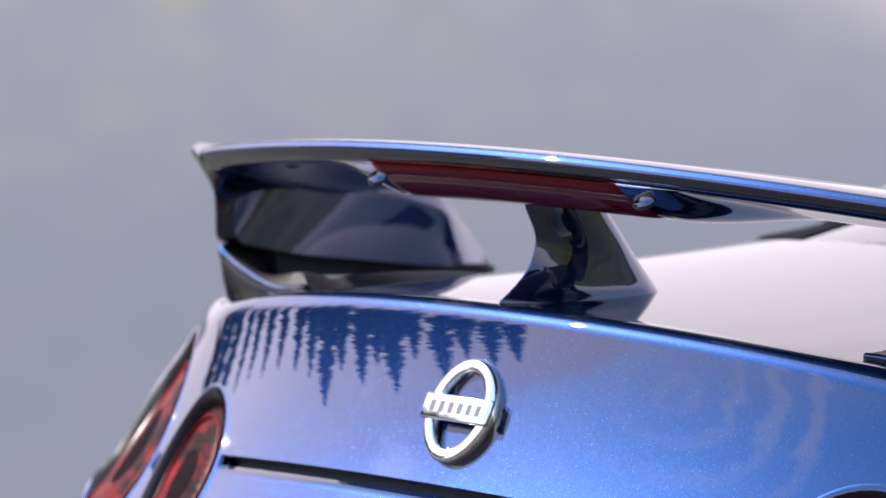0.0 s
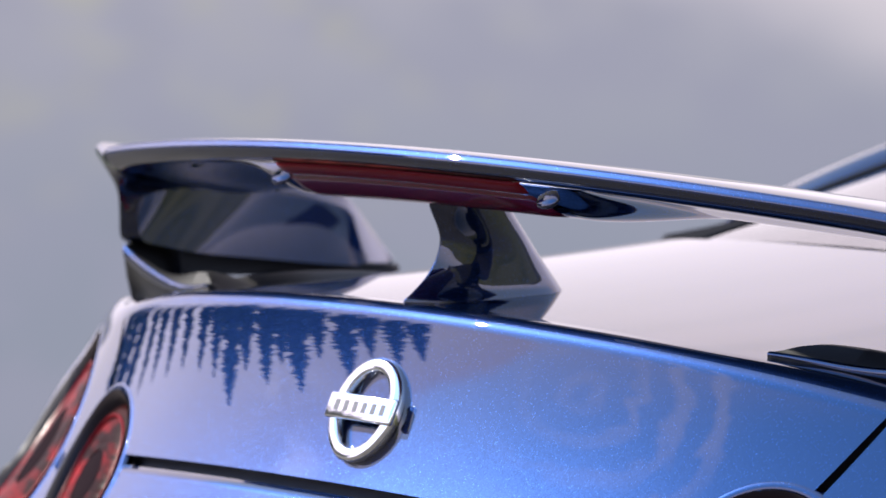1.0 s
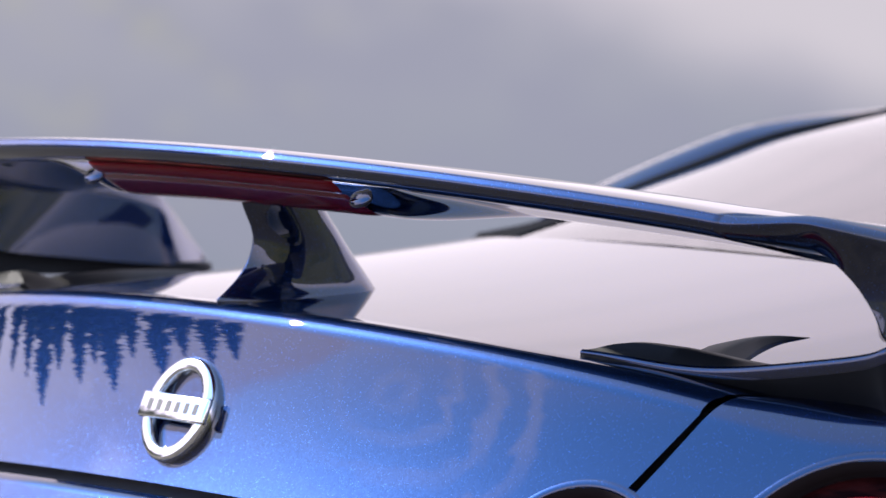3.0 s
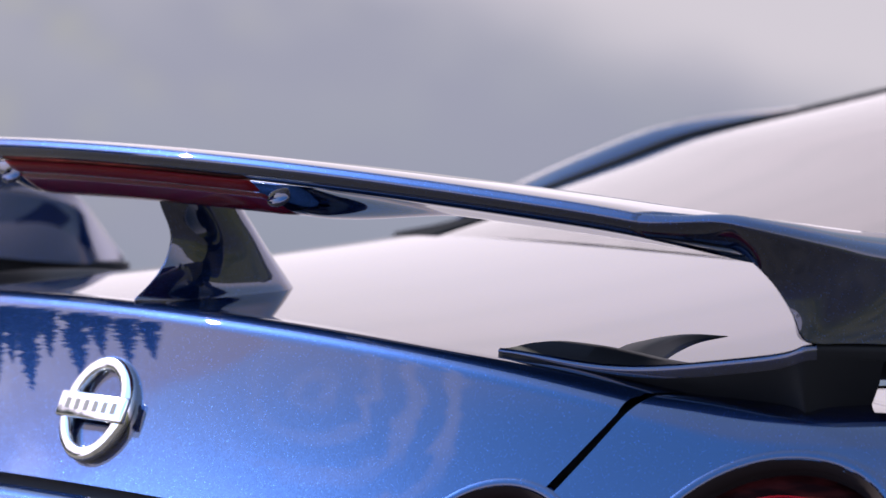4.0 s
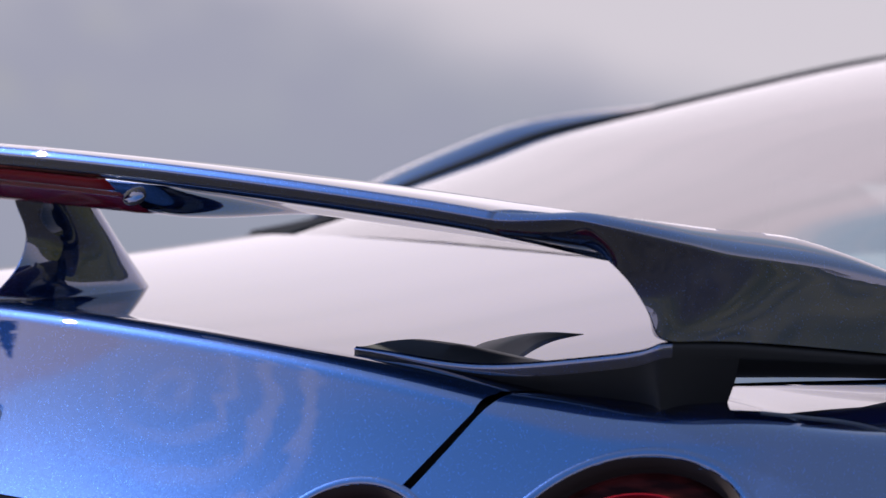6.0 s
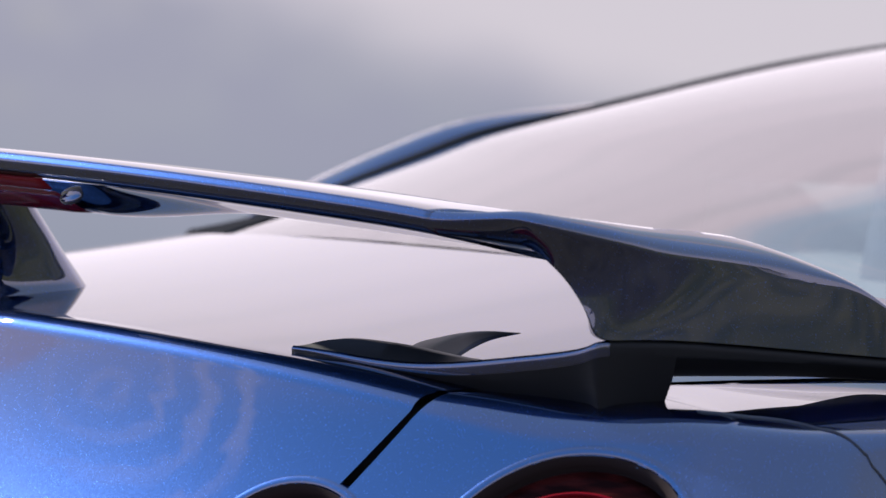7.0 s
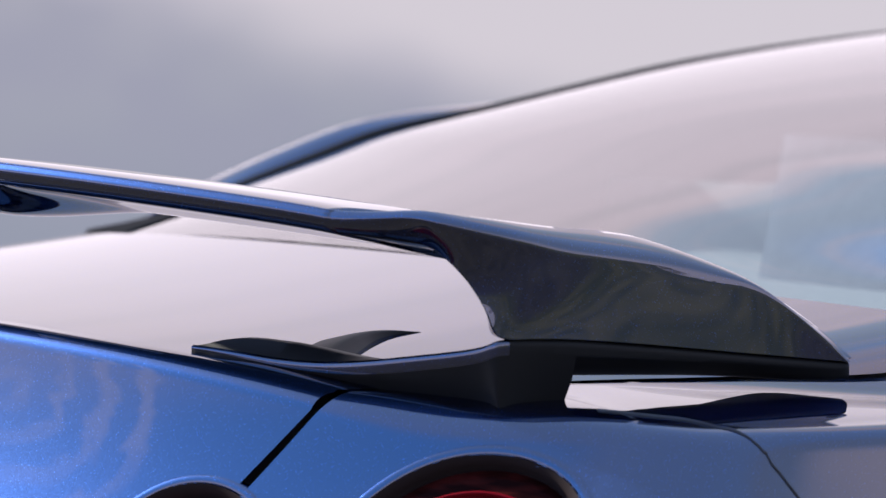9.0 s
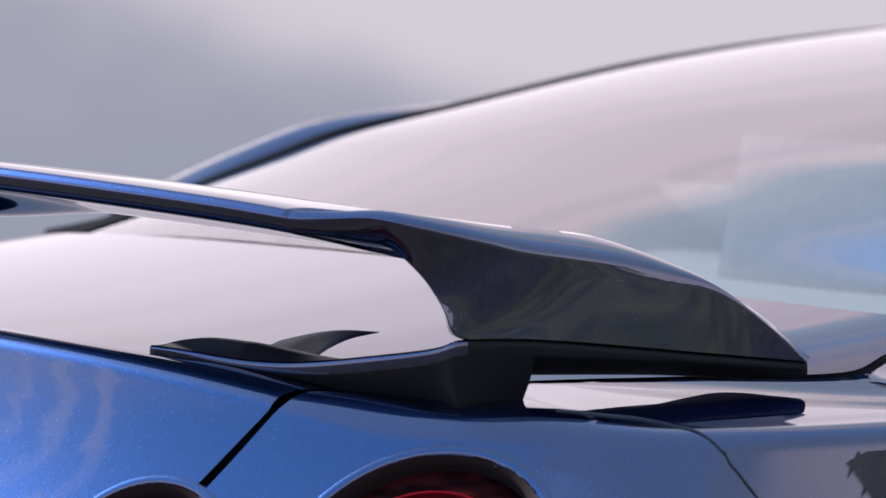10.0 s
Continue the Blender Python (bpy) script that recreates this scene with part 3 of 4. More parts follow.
WING = closed_curve([(y, z, 0) for y, z in SECTION], 3)


def wing_origin(x):
    return 0.041 + 0.2537 * x * x, 1.1436 - 0.0815 * x * x + smooth_curve(RIDGE, abs(x))


def wing_ring(x):
    y0, z0 = wing_origin(x)
    e = max(0, abs(x) - 0.60)
    y0, z0 = y0 + 5.0 * e * e, z0 - 0.8 * e * e - 0.0006 * min(e / 0.02, 1)
    t = min(max((abs(x) - 0.56) / 0.14, 0), 1)
    chord = 1 - 0.45 * t * t * (3 - 2 * t)
    return [Vector((x, y0 + q.x * chord, z0 + q.y)) for q in WING]


wing = part("rear_wing", tube([wing_ring(x) for x in steps(-0.600, 0.600, 150)]), PAINT, car, "blue rear wing with end plates and a stop lamp")

# end plates: the wing's rear face twists outwards into the plate. Rows: lower edge, crest
PLATE = [(0.560, 0.1245, 1.0985, 0.560, 0.1208, 1.1178), (0.599, 0.1362, 1.0951, 0.599, 0.1320, 1.1134), (0.632, 0.158, 1.0884, 0.632, 0.148, 1.1131), (0.655, 0.1785, 1.0835, 0.660, 0.1645, 1.1153),
         (0.672, 0.188, 1.0735, 0.680, 0.1800, 1.1125), (0.686, 0.197, 1.0560, 0.690, 0.2165, 1.1074), (0.697, 0.204, 1.0360, 0.691, 0.2498, 1.1025), (0.7035, 0.2095, 1.0160, 0.690, 0.2851, 1.0979),
         (0.7125, 0.242, 1.0150, 0.688, 0.3246, 1.0938), (0.722, 0.304, 1.0103, 0.687, 0.3695, 1.0865), (0.728, 0.416, 0.9968, 0.690, 0.4205, 1.0700), (0.733, 0.484, 0.9888, 0.702, 0.4639, 1.0516),
         (0.740, 0.5265, 0.9841, 0.728, 0.5071, 1.0187), (0.745, 0.541, 0.9826, 0.742, 0.5440, 0.9860)]
PLATE = [(i, *row) for i, row in enumerate(PLATE)]
# how far the shoulder lies outside and below the crest
ROLL = [(0, 0.0, 0.006), (2, 0.002, 0.008), (4, 0.010, 0.016), (5, 0.018, 0.020), (6, 0.022, 0.022), (8, 0.030, 0.022), (9, 0.033, 0.021), (10, 0.033, 0.015), (11, 0.026, 0.007), (12, 0.008, 0.004), (13, 0.001, 0.001)]


def plate_points(s):
    c = smooth_curve(PLATE, s)
    lo, top = Vector(c[0:3]), Vector(c[3:6])
    out, drop = smooth_curve(ROLL, s)
    w = min(max((s - 2) / 3, 0), 1)
    w = w * w * (3 - 2 * w)
    cr = top + Vector((out * w, -0.0064 * (1 - w) - 0.004 * w, -0.0097 * (1 - w) - drop * w))
    i1 = (top + Vector((0, 0.155, -0.022))).lerp(top + Vector((-0.006, 0.008, -0.007)), w)
    i2 = (lo + Vector((0, 0.150, -0.020))).lerp(lo + Vector((-0.014, 0.012, 0)), w)
    i2.x += (min(i2.x, i1.x - 0.002 - 0.002 * min(max((s - 7.5) / 1.0, 0), 1)) - i2.x) * w
    i2.z -= 0.010 * min(max((s - 7.5) / 1.0, 0), 1)
    if s > 10:
        k = (s - 10) / 3
        i1, i2 = i1.lerp(top + Vector((-0.004, 0, -0.003)), k), i2.lerp(lo + Vector((-0.007, 0, 0)), k)
    return lo, cr, top, i1, i2


REAR = [(0.0, 0.0042, -0.0178), (0.2, -0.0008, -0.0135), (0.35, -0.0036, -0.0085), (0.5, -0.0037, -0.0054), (0.7, -0.0027, -0.0034), (0.88, -0.0011, -0.0012), (1.0, 0.0008, 0.0)]


def plate_ring(s, side):
    lo, cr, top, i1, i2 = plate_points(s)
    h = (cr - lo).length
    out = Vector((0.9, -0.43, 0)) * min(0.05 * h, 0.003) * (1 - 0.9 * min(max((s - 6.5) / 2, 0), 1))
    ring = [lo.lerp(i2, 0.35) + Vector((0, 0, 0.0006)), lo.lerp(i2, 0.12)]
    over = cr + (cr - lo).normalized() * (top.z - cr.z) * 0.85
    face = [lo.lerp(cr, t) + out * math.sin(math.pi * t) for t in (0.015, 0.06, 0.14, 0.25, 0.38, 0.5, 0.62, 0.75, 0.88)]
    face += [bezier(cr, over, top, t) for t in (0.0, 0.1, 0.2, 0.3, 0.4, 0.5, 0.6, 0.7, 0.8, 0.9, 1.0)]
    w = min(max((s - 1) / 3.2, 0), 1)
    w = w * w * (3 - 2 * w)
    for j, p in enumerate(face):
        y, z = smooth_curve(REAR, j / 19)
        ring.append((top + Vector((0, y, z))).lerp(p, w))
    ring += [bezier(top, top + Vector((0, 0.004, 0)), i1, t) for t in (0.25, 0.5, 0.75, 1.0)] + [i1.lerp(i2, t) for t in (0.25, 0.5, 0.75, 1.0)]
    return [Vector((side * p.x, p.y, p.z)) for p in ring]


def relaxed(rings, reach):
    """Rings faired along the loft, ends held, so that no row shows as a kink."""
    a = np.array([[tuple(p) for p in r] for r in rings])
    out = a.copy()
    n = len(a)
    for i in range(1, n - 1):
        k = min(reach, i, n - 1 - i)
        w = np.cos(np.linspace(-1, 1, 2 * k + 3)[1:-1] * math.pi / 2) ** 2
        out[i] = np.tensordot(w / w.sum(), a[i - k:i + k + 1], axes=1)
    return [[Vector(p) for p in r] for r in out]


# the rail under each plate: a foot along the lip that runs on as a skirt. Rows: edge, forward reach of the foot, height of the lower edge
RAIL_ROWS = [(0.420, 0.131, 0.997, 0.145, 0.990), (0.450, 0.141, 0.995, 0.195, 0.988), (0.480, 0.152, 0.9915, 0.24, 0.985), (0.541, 0.168, 0.9885, 0.30, 0.979), (0.620, 0.187, 0.9985, 0.36, 0.967),
             (0.665, 0.2005, 1.0048, 0.36, 0.963), (0.690, 0.2075, 1.0100, 0.36, 0.961), (0.7030, 0.2100, 1.0155, 0.44, 0.962), (0.7120, 0.242, 1.0146, 0.44, 0.9615), (0.7215, 0.304, 1.0099, 0.44, 0.9600),
             (0.7275, 0.416, 0.9964, 0.45, 0.9600), (0.7325, 0.484, 0.9884, 0.50, 0.9600), (0.7395, 0.5265, 0.9837, 0.55, 0.9600), (0.7445, 0.541, 0.9822, 0.58, 0.9600)]
# lower edge of the skirt by its depth
SKIRT = [(0.24, 0.9845), (0.304, 0.9815), (0.416, 0.9760), (0.484, 0.9700), (0.5265, 0.9665), (0.541, 0.9675)]
RAIL_ROWS = [(i, *row) for i, row in enumerate(RAIL_ROWS)]


def rail_ring(s, side, skirt=False):
    """A section of the foot or, further forwards, of the thinner skirt that runs on from it."""
    x, y, z, yi, zb = smooth_curve(RAIL_ROWS, s)
    zb -= 0.015 * min(max((s - 0.5) / 3.5, 0), 1)
    if skirt:
        zb = smooth_curve(SKIRT, y)
    x2, y2, *_ = smooth_curve(RAIL_ROWS, min(s + 0.5, 13))
    x1, y1, *_ = smooth_curve(RAIL_ROWS, max(s - 0.5, 0))
    into = Vector((-(y2 - y1), x2 - x1, 0)).normalized()
    e = Vector((x, y, z))
    k = min(max((s - 2.6) / 1.4, 0), 1)
    k = k * k * (3 - 2 * k)
    hgt = z - zb
    under = 0.9 * min(hgt, 0.036) * min(max(s - 1, 0) / 4, 1) * min(max(13 - s, 0) / 3, 1)
    turn = 1 - 0.7 * math.exp(-((s - 6.9) / 1.2) ** 2)
    under *= turn
    flush = 0.0012 * min(max((s - 6.5) / 1.0, 0), 1)
    ring = [Vector((x, y, zb)) + into * (0.006 + 0.008 * turn + under), Vector((x, y, zb + 0.0012)) + into * (0.004 + under), Vector((x, y, zb + 0.004)) + into * (0.0012 + under * 0.9), Vector((x, y, zb + hgt * 0.3)) + into * (flush + under * 0.6),
            Vector((x, y, z - hgt * 0.45)) + into * (flush + under * 0.26), e - Vector((0, 0, min(0.012, hgt * 0.4))) + into * (flush + under * 0.06), e - Vector((0, 0, min(0.006, hgt * 0.3))) + into * flush, e - Vector((0, 0, min(0.003, hgt * 0.2))) + into * (0.0002 + flush), e + Vector((0, 0, -0.001)) + into * (0.001 + flush), e + into * (0.003 + flush)]
    far = max(yi, y + 0.012)
    lift = 1.0 if skirt else 0.0
    tip = min(1, max(0, 13 - s) / 1.5)
    ledge = tip * min(1, max(0, s - 9.8) / 1.6)
    for t in (0.08, 0.16, 0.25, 0.35, 0.45, 0.55, 0.7, 0.85, 1.0):
        foot_y = y + 0.004 + (far - y - 0.004) * t
        zd = deck_z(x, foot_y) - 0.002
        dome = 0.20 * min(far - y, 0.07) * max(0, min(1, (0.60 - x) / 0.06)) * min(1, (s + 0.25))
        a = Vector((x, foot_y, zd + (z - zd) * (1 - t) ** 1.6 + dome * math.sin(math.pi * t**0.4)))
        c = e + into * (0.006 + 0.006 * turn + (under + 0.012) * t)
        c.z = z - 0.001 - (z - deck_z(c.x, c.y) + 0.002) * t
        # further forwards the inner side drops to a narrow ledge
        g = e + into * (0.013 + 0.020 * tip + 0.040 * max(0, (t - 0.5) / 0.5) * ledge + 0.002 * t)
        g.z = z - 0.001 - (hgt * 0.7) * min(1, t / 0.55) ** 0.8
        a = a.lerp(c, k).lerp(g, lift)
        ring.append(a)
    return [Vector((side * p.x, p.y, p.z)) for p in ring]


# low black ridge added for a dark hooked reflection, running forwards from the foot and fading into the lid: place
# along it, height, width of its outer slope
DARK_RIDGE = [(0, 0.522, 0.190, 0.003, 0.002), (1, 0.507, 0.203, 0.0085, 0.007), (2, 0.490, 0.225, 0.0100, 0.010), (3, 0.470, 0.258, 0.0098, 0.006), (4, 0.452, 0.290, 0.0070, 0.002), (5, 0.443, 0.318, 0.0036, 0.0005), (6, 0.446, 0.345, 0.0002, 0.0)]


def dark_ridge_ring(s, side):
    x, y, h, slope = smooth_curve(DARK_RIDGE, s)
    x2, y2, *_ = smooth_curve(DARK_RIDGE, min(s + 0.05, 6))
    x1, y1, *_ = smooth_curve(DARK_RIDGE, max(s - 0.05, 0))
    across = Vector((y2 - y1, x1 - x2, 0)).normalized()
    back = min(1, 0.1 + (6 - s) / 3)
    ring = []
    for d, f in ((1.0, -0.25), (0.8, 0.05), (0.5, 0.25), (0.25, 0.6), (0.05, 0.92), (-0.0006, 1.0), (-0.005, 0.98), (-0.014, 0.75), (-0.03, 0.2), (-0.04, -0.25)):
        p = Vector((x, y, 0)) + across * (d * slope + 0.0004 if d > 0 else d * back)
        p.z = deck_z(p.x, p.y) + (h * f if f > 0 else -0.002)
        ring.append(Vector((side * p.x, p.y, p.z)))
    return ring


for side in (-1, 1):
    part("end_plate", tube(relaxed([plate_ring(s, side) for s in steps(1, 13, 144)], 9)), PAINT, wing, crease=50)
    rings = relaxed([rail_ring(s, side) for s in steps(0, 8.66, 104)], 12)
    foot = part("foot", tube(rings), FOOT_BLACK, wing, "matt black foot with a blue painted edge", crease=50)
    edge = grid(lambda i, j: rings[i][j] + Vector((side * 0.6, -0.8, 0.4)) * 0.0005, list(range(89)), list(range(5, 10)), flip=side < 0)
    part("painted_edge", edge, PAINT, foot, "glossy blue painted edge")
    part("skirt", tube(relaxed([rail_ring(s, side, True) for s in steps(8.3, 13, 56)], 10)), FOOT_BLACK, wing, "black skirt below the end plate", crease=50)
    part("reflection_ridge", tube([dark_ridge_ring(s, side) for s in steps(0, 6, 40)]), FOOT_BLACK, wing, "black ridge added in place of a dark reflection on the lid", crease=60)

# centre post
POST = [(1.006, 0.070, 0.222, 0.023), (1.0105, 0.064, 0.230, 0.0235), (1.014, 0.067, 0.2285, 0.022), (1.020, 0.075, 0.224, 0.0195), (1.033, 0.089, 0.214, 0.0185), (1.047, 0.098, 0.203, 0.018), (1.066, 0.102, 0.189, 0.018), (1.091, 0.092, 0.171, 0.018), (1.112, 0.086, 0.16, 0.018)]
sections = []
for z in steps(1.006, 1.112, 34):
    y0, y1, w = smooth_curve(POST, z)
    ring = []
    for i in range(64):
        a = 2 * math.pi * i / 64
        c, s = math.cos(a), math.sin(a)
        ring.append(Vector((math.copysign(w * 0.85 * (1 - abs(c) ** (5.0 if c > 0 else 2.0)) + 0.001, s), (y0 + y1) / 2 + (y1 - y0) / 2 * c, z)))
    sections.append(ring)
part("post", tube(sections), PAINT, wing)


# housing of the stop lamp, which runs out into the underside on both sides
HOUSING = [(0, 0.0045, -0.0185, 0.0045, -0.0180), (1, 0.006, -0.0205, 0.008, -0.0190), (2, 0.020, -0.0315, 0.03, -0.0235), (3, 0.042, -0.0445, 0.06, -0.0295), (4, 0.062, -0.0500, 0.09, -0.0355), (5, 0.10, -0.0520, 0.12, -0.0415), (6, 0.15, -0.0480, 0.15, -0.0460)]


def housing_point(x, v):
    y1, z1, y2, z2 = smooth_curve(HOUSING, v)
    t = min(max((abs(x) - 0.205) / 0.10, 0), 1)
    t = t * t * (3 - 2 * t)
    y0, z0 = wing_origin(x)
    return Vector((x, y0 + y1 + (y2 - y1) * t, z0 + z1 + (z2 - z1) * t))


part("lamp_housing", grid(housing_point, steps(-0.305, 0.305, 90), steps(0, 6, 30)), PAINT, wing)

# stop lamp along the middle of the wing's rear
def lamp_strip(v0, v1, out, x0, x1, slant):
    rows = [(-0.0022, -0.010), (0.0015, -0.0165), (0.0055, -0.0195), (0.020, -0.031), (0.042, -0.0445), (0.062, -0.0495)]
    ln = [(i / 5, *r) for i, r in enumerate(rows)]

    def fn(u, v):
        t = v0 + (v1 - v0) * v
        dy, dz = smooth_curve(ln, t)
        x = x0 + slant * v + (x1 + slant * v - x0 - slant * v) * u
        y0, z0 = wing_origin(x)
        o = out * math.sin(math.pi * min(max(v, 0.0), 1.0)) ** 0.35 if 0 < v < 1 else -0.001
        o = o * min(1, 22 * u, 22 * (1 - u)) ** 0.5 - (0.001 if u in (0, 1) else 0)
        return Vector((x, y0 + dy - o * 0.6, z0 + dz - o * 0.6))
    return grid(fn, steps(0, 1, 60), steps(0, 1, 14), flip=True)


stop = part("stop_lamp", lamp_strip(0.57, 0.97, 0.0045, -0.190, 0.190, 0.0), BURGUNDY, wing, "long red stop lamp set into the wing")
part("middle_lens", lamp_strip(0.37, 0.56, 0.0040, -0.189, 0.189, 0.0), RED, stop, "narrow bright red strip")
part("upper_lens", lamp_strip(0.16, 0.34, 0.0016, -0.187, 0.187, 0.0), RED_DARK, stop, "thin dark red strip")
for side in (-1, 1):
    y0, z0 = wing_origin(0.203)
    bm = bmesh.new()
    bmesh.ops.create_uvsphere(bm, u_segments=20, v_segments=12, radius=1, matrix=Matrix.LocRotScale((side * 0.2015, y0 + 0.0215, z0 - 0.0315), Euler((radians(-42), 0, 0)), (0.0145, 0.0045, 0.0105)))
    part("end_cap", bm, PAINT, stop, "small blue oval end cap")

# ---- glass house ----
RAIL = [(0.766, 0.607, 0.9985), (0.864, 0.60, 1.0125), (0.971, 0.585, 1.046), (1.043, 0.575, 1.068), (1.12, 0.56, 1.092), (1.24, 0.545, 1.111), (1.511, 0.51, 1.156), (1.822, 0.48, 1.182), (2.3, 0.48, 1.19), (2.6, 0.48, 1.185)]


def pane_point(u, v):
    y = 0.766 + v * 1.084
    x, z = smooth_curve(RAIL, y)
    yc = glass_y(0) + (1.72 - glass_y(0)) * v
    zc = smooth_curve([(0, deck_z(0, 0.59) + 0.001), (0.25, 1.092), (0.5, 1.152), (0.75, 1.192), (1, 1.215)], v)
    bow = (glass_y(u * 0.607) - glass_y(0)) / (glass_y(0.607) - glass_y(0))
    return Vector((u * x, yc + (y - yc) * bow, zc + (z - zc) * u * u))


rear_window = part("rear_window", grid(pane_point, steps(-1, 1, 60), steps(0, 1, 50)), GLASS, car, "tinted rear window reflecting pale sky")
rear_window.visible_shadow = False
for side in (-1, 1):
    f = Vector((side, 1, 1))

    def pillar_point(y, k):
        x, z = smooth_curve(RAIL, y)
        dx, dz = [(0.006, -0.001), (0.010, 0.004), (0.016, 0.0095), (0.024, 0.0145), (0.034, 0.0175), (0.05, 0.014), (0.09, -0.02), (0.16, -0.13)][k]
        g = smooth_curve([(0.78, 0.0), (0.90, 0.05), (0.97, 0.45), (1.04, 0.68), (1.12, 0.68), (1.2, 0.5), (1.27, 0.12), (1.4, -0.15), (2.6, -0.2)], y) if dz > 0 else 1.0
        return Vector((x + dx, y, z + dz * g - 0.03 * min(max((y - 1.25) / 0.3, 0), 1) * k / 7))
    part("roof_pillar", grid(lambda y, k: pillar_point(y, k) * f, steps(0.905, 2.6, 60), list(range(8)), flip=side > 0), PAINT, car, thick=0.003, away=-1)
    gs = []
    for y in steps(0.785, 1.85, 50):
        x, z = smooth_curve(RAIL, y)
        gs.append([Vector((side * (x + 0.009 * math.cos(a) - 0.001), y, z + 0.0025 + 0.004 * math.sin(a))) for a in steps(0, 2 * math.pi, 8)[:-1]])
    part("window_seal", tube(gs), TRIM_MATT, rear_window, "black rubber seal")
bm = grid(lambda u, v: pane_point(-u - 0.9 * v, v) + Vector((0, 0, 0.0015)), steps(0.56, 0.82, 10), steps(0.002, 0.080, 8))
part("corner_trim", bm, TRIM_MATT, rear_window, "black border in the window's lower corner", thick=0.001)


def roof_point(u, v):
    y = 1.85 + v * 0.95
    x, z = smooth_curve(RAIL, min(y, 2.6))
    yc = 1.72 + v * 1.2
    zc = 1.215 + 0.03 * math.sin(v * math.pi * 0.6)
    bow = (glass_y(u * 0.607) - glass_y(0)) / (glass_y(0.607) - glass_y(0))
    return Vector((u * x, yc + (y - yc) * bow, zc + (z - zc) * u * u))


part("roof", grid(roof_point, steps(-1, 1, 40), steps(0, 1, 20)), PAINT, car, thick=0.004, away=-1)
bm = grid(lambda u, v: roof_point(u, 1).lerp(Vector((u * 0.68, 3.75 - 0.2 * u * u, 0.93 - 0.05 * u * u)), v), steps(-1, 1, 24), steps(0, 1, 12))
windscreen = part("windscreen", bm, GLASS, car)
windscreen.visible_shadow = False

# cabin
seat_bm = grid(lambda u, v: Vector((u * 0.50, 1.38 + 0.12 * v - 0.05 * math.cos(u * 6.28), 0.62 + 0.40 * v)), steps(-1, 1, 30), steps(0, 1, 10))
rear_seat = part("rear_seat", seat_bm, SEAT, car, "pale grey rear seat back", thick=0.08)
insert_bm = grid(lambda u, v: Vector((-0.095 - 0.07 * v + (0.56 + 0.07 * v) * u, 1.235 + 0.10 * v - 0.02 * math.sin(math.pi * u), 0.955 + 0.135 * v)), steps(0, 1, 24), steps(0, 1, 10))
part("insert", insert_bm, SEAT_DARK, rear_seat, "dark cloth insert", thick=0.02)
part("parcel_shelf", grid(lambda u, v: Vector((u * 0.56, 0.80 + 0.58 * v, 0.945 + 0.03 * v)), steps(-1, 1, 10), steps(0, 1, 10)), SHELF, car, thick=0.01, away=-1)
for side in (-1, 1):
    bm = bmesh.new()
    bmesh.ops.create_cube(bm, size=1.0, matrix=Matrix.LocRotScale((side * 0.36, 2.35, 0.80), Euler((radians(-14), 0, 0)), (0.46, 0.14, 0.62)))
    part("front_seat", bm, SEAT, car, bevel=0.05)

# front body, doors and lower sides as one shell each
SHELL = [(1.55, 0.93, 0.965, 0.70, 1.0), (2.2, 0.915, 0.955, 0.72, 0.985), (2.9, 0.905, 0.945, 0.70, 0.965), (3.5, 0.93, 0.925, 0.66, 0.94), (3.9, 0.935, 0.89, 0.60, 0.90), (4.3, 0.88, 0.80, 0.5, 0.82), (4.55, 0.74, 0.70, 0.4, 0.72), (4.66, 0.5, 0.6, 0.3, 0.62)]


def shell_point(y, k):
    w, zs, xi, zi = smooth_curve(SHELL, y)
    return Vector([(w - 0.06, y, 0.16), (w - 0.01, y, 0.3), (w, y, 0.5), (w + 0.005, y, 0.7), (w, y, zs - 0.07), (w - 0.025, y, zs - 0.02), (w - 0.07, y, zs), (xi, y, zi)][k])


for side in (-1, 1):
    f = Vector((side, 1, 1))
    bm = grid(lambda y, k: shell_point(y, k) * f, steps(1.552, 4.66, 60), list(range(8)), flip=side > 0, keep=lambda p: (p.y - 3.83) ** 2 + (p.z - 0.355) ** 2 > 0.40**2 or abs(p.x) < 0.6)
    part("body_side", bm, PAINT, car, thick=0.004, away=-1)
    bm = grid(lambda y, v: Vector((smooth_curve(SHELL, y)[2], y, smooth_curve(SHELL, y)[3])).lerp(Vector((min(smooth_curve(RAIL, min(y, 2.6))[0] + 0.02, 0.52), min(y, 3.05), 1.10)), v) * f, steps(1.56, 3.6, 20), steps(0, 1, 6))
    sg = part("side_window", bm, GLASS, car)
    sg.visible_shadow = False
bm = grid(lambda u, y: Vector((u * smooth_curve(SHELL, y)[2], y, smooth_curve(SHELL, y)[3] + 0.03 * (1 - u * u))), steps(-1, 1, 20), steps(3.5, 4.66, 20))
part("bonnet", bm, PAINT, car, thick=0.004, away=-1)
bm = grid(lambda u, z: Vector((u * 0.5, 4.66 + 0.05 * (1 - u * u), z)), steps(-1, 1, 12), steps(0.16, 0.62, 6), flip=True)
part("front_bumper", bm, PAINT, car, thick=0.01)
bm = box(bmesh.new(), -0.80, 0.80, 0.25, 4.5, 0.13, 0.20)
part("floor_pan", bm, GAP, car, smooth=False)
bm = grid(lambda x, z: Vector((x, face_y(x, 0.5) + 0.01, z)), steps(-0.8, 0.8, 40), steps(0.16, 0.52, 8))
part("diffuser", bm, TRIM, car, thick=0.01, away=-1)

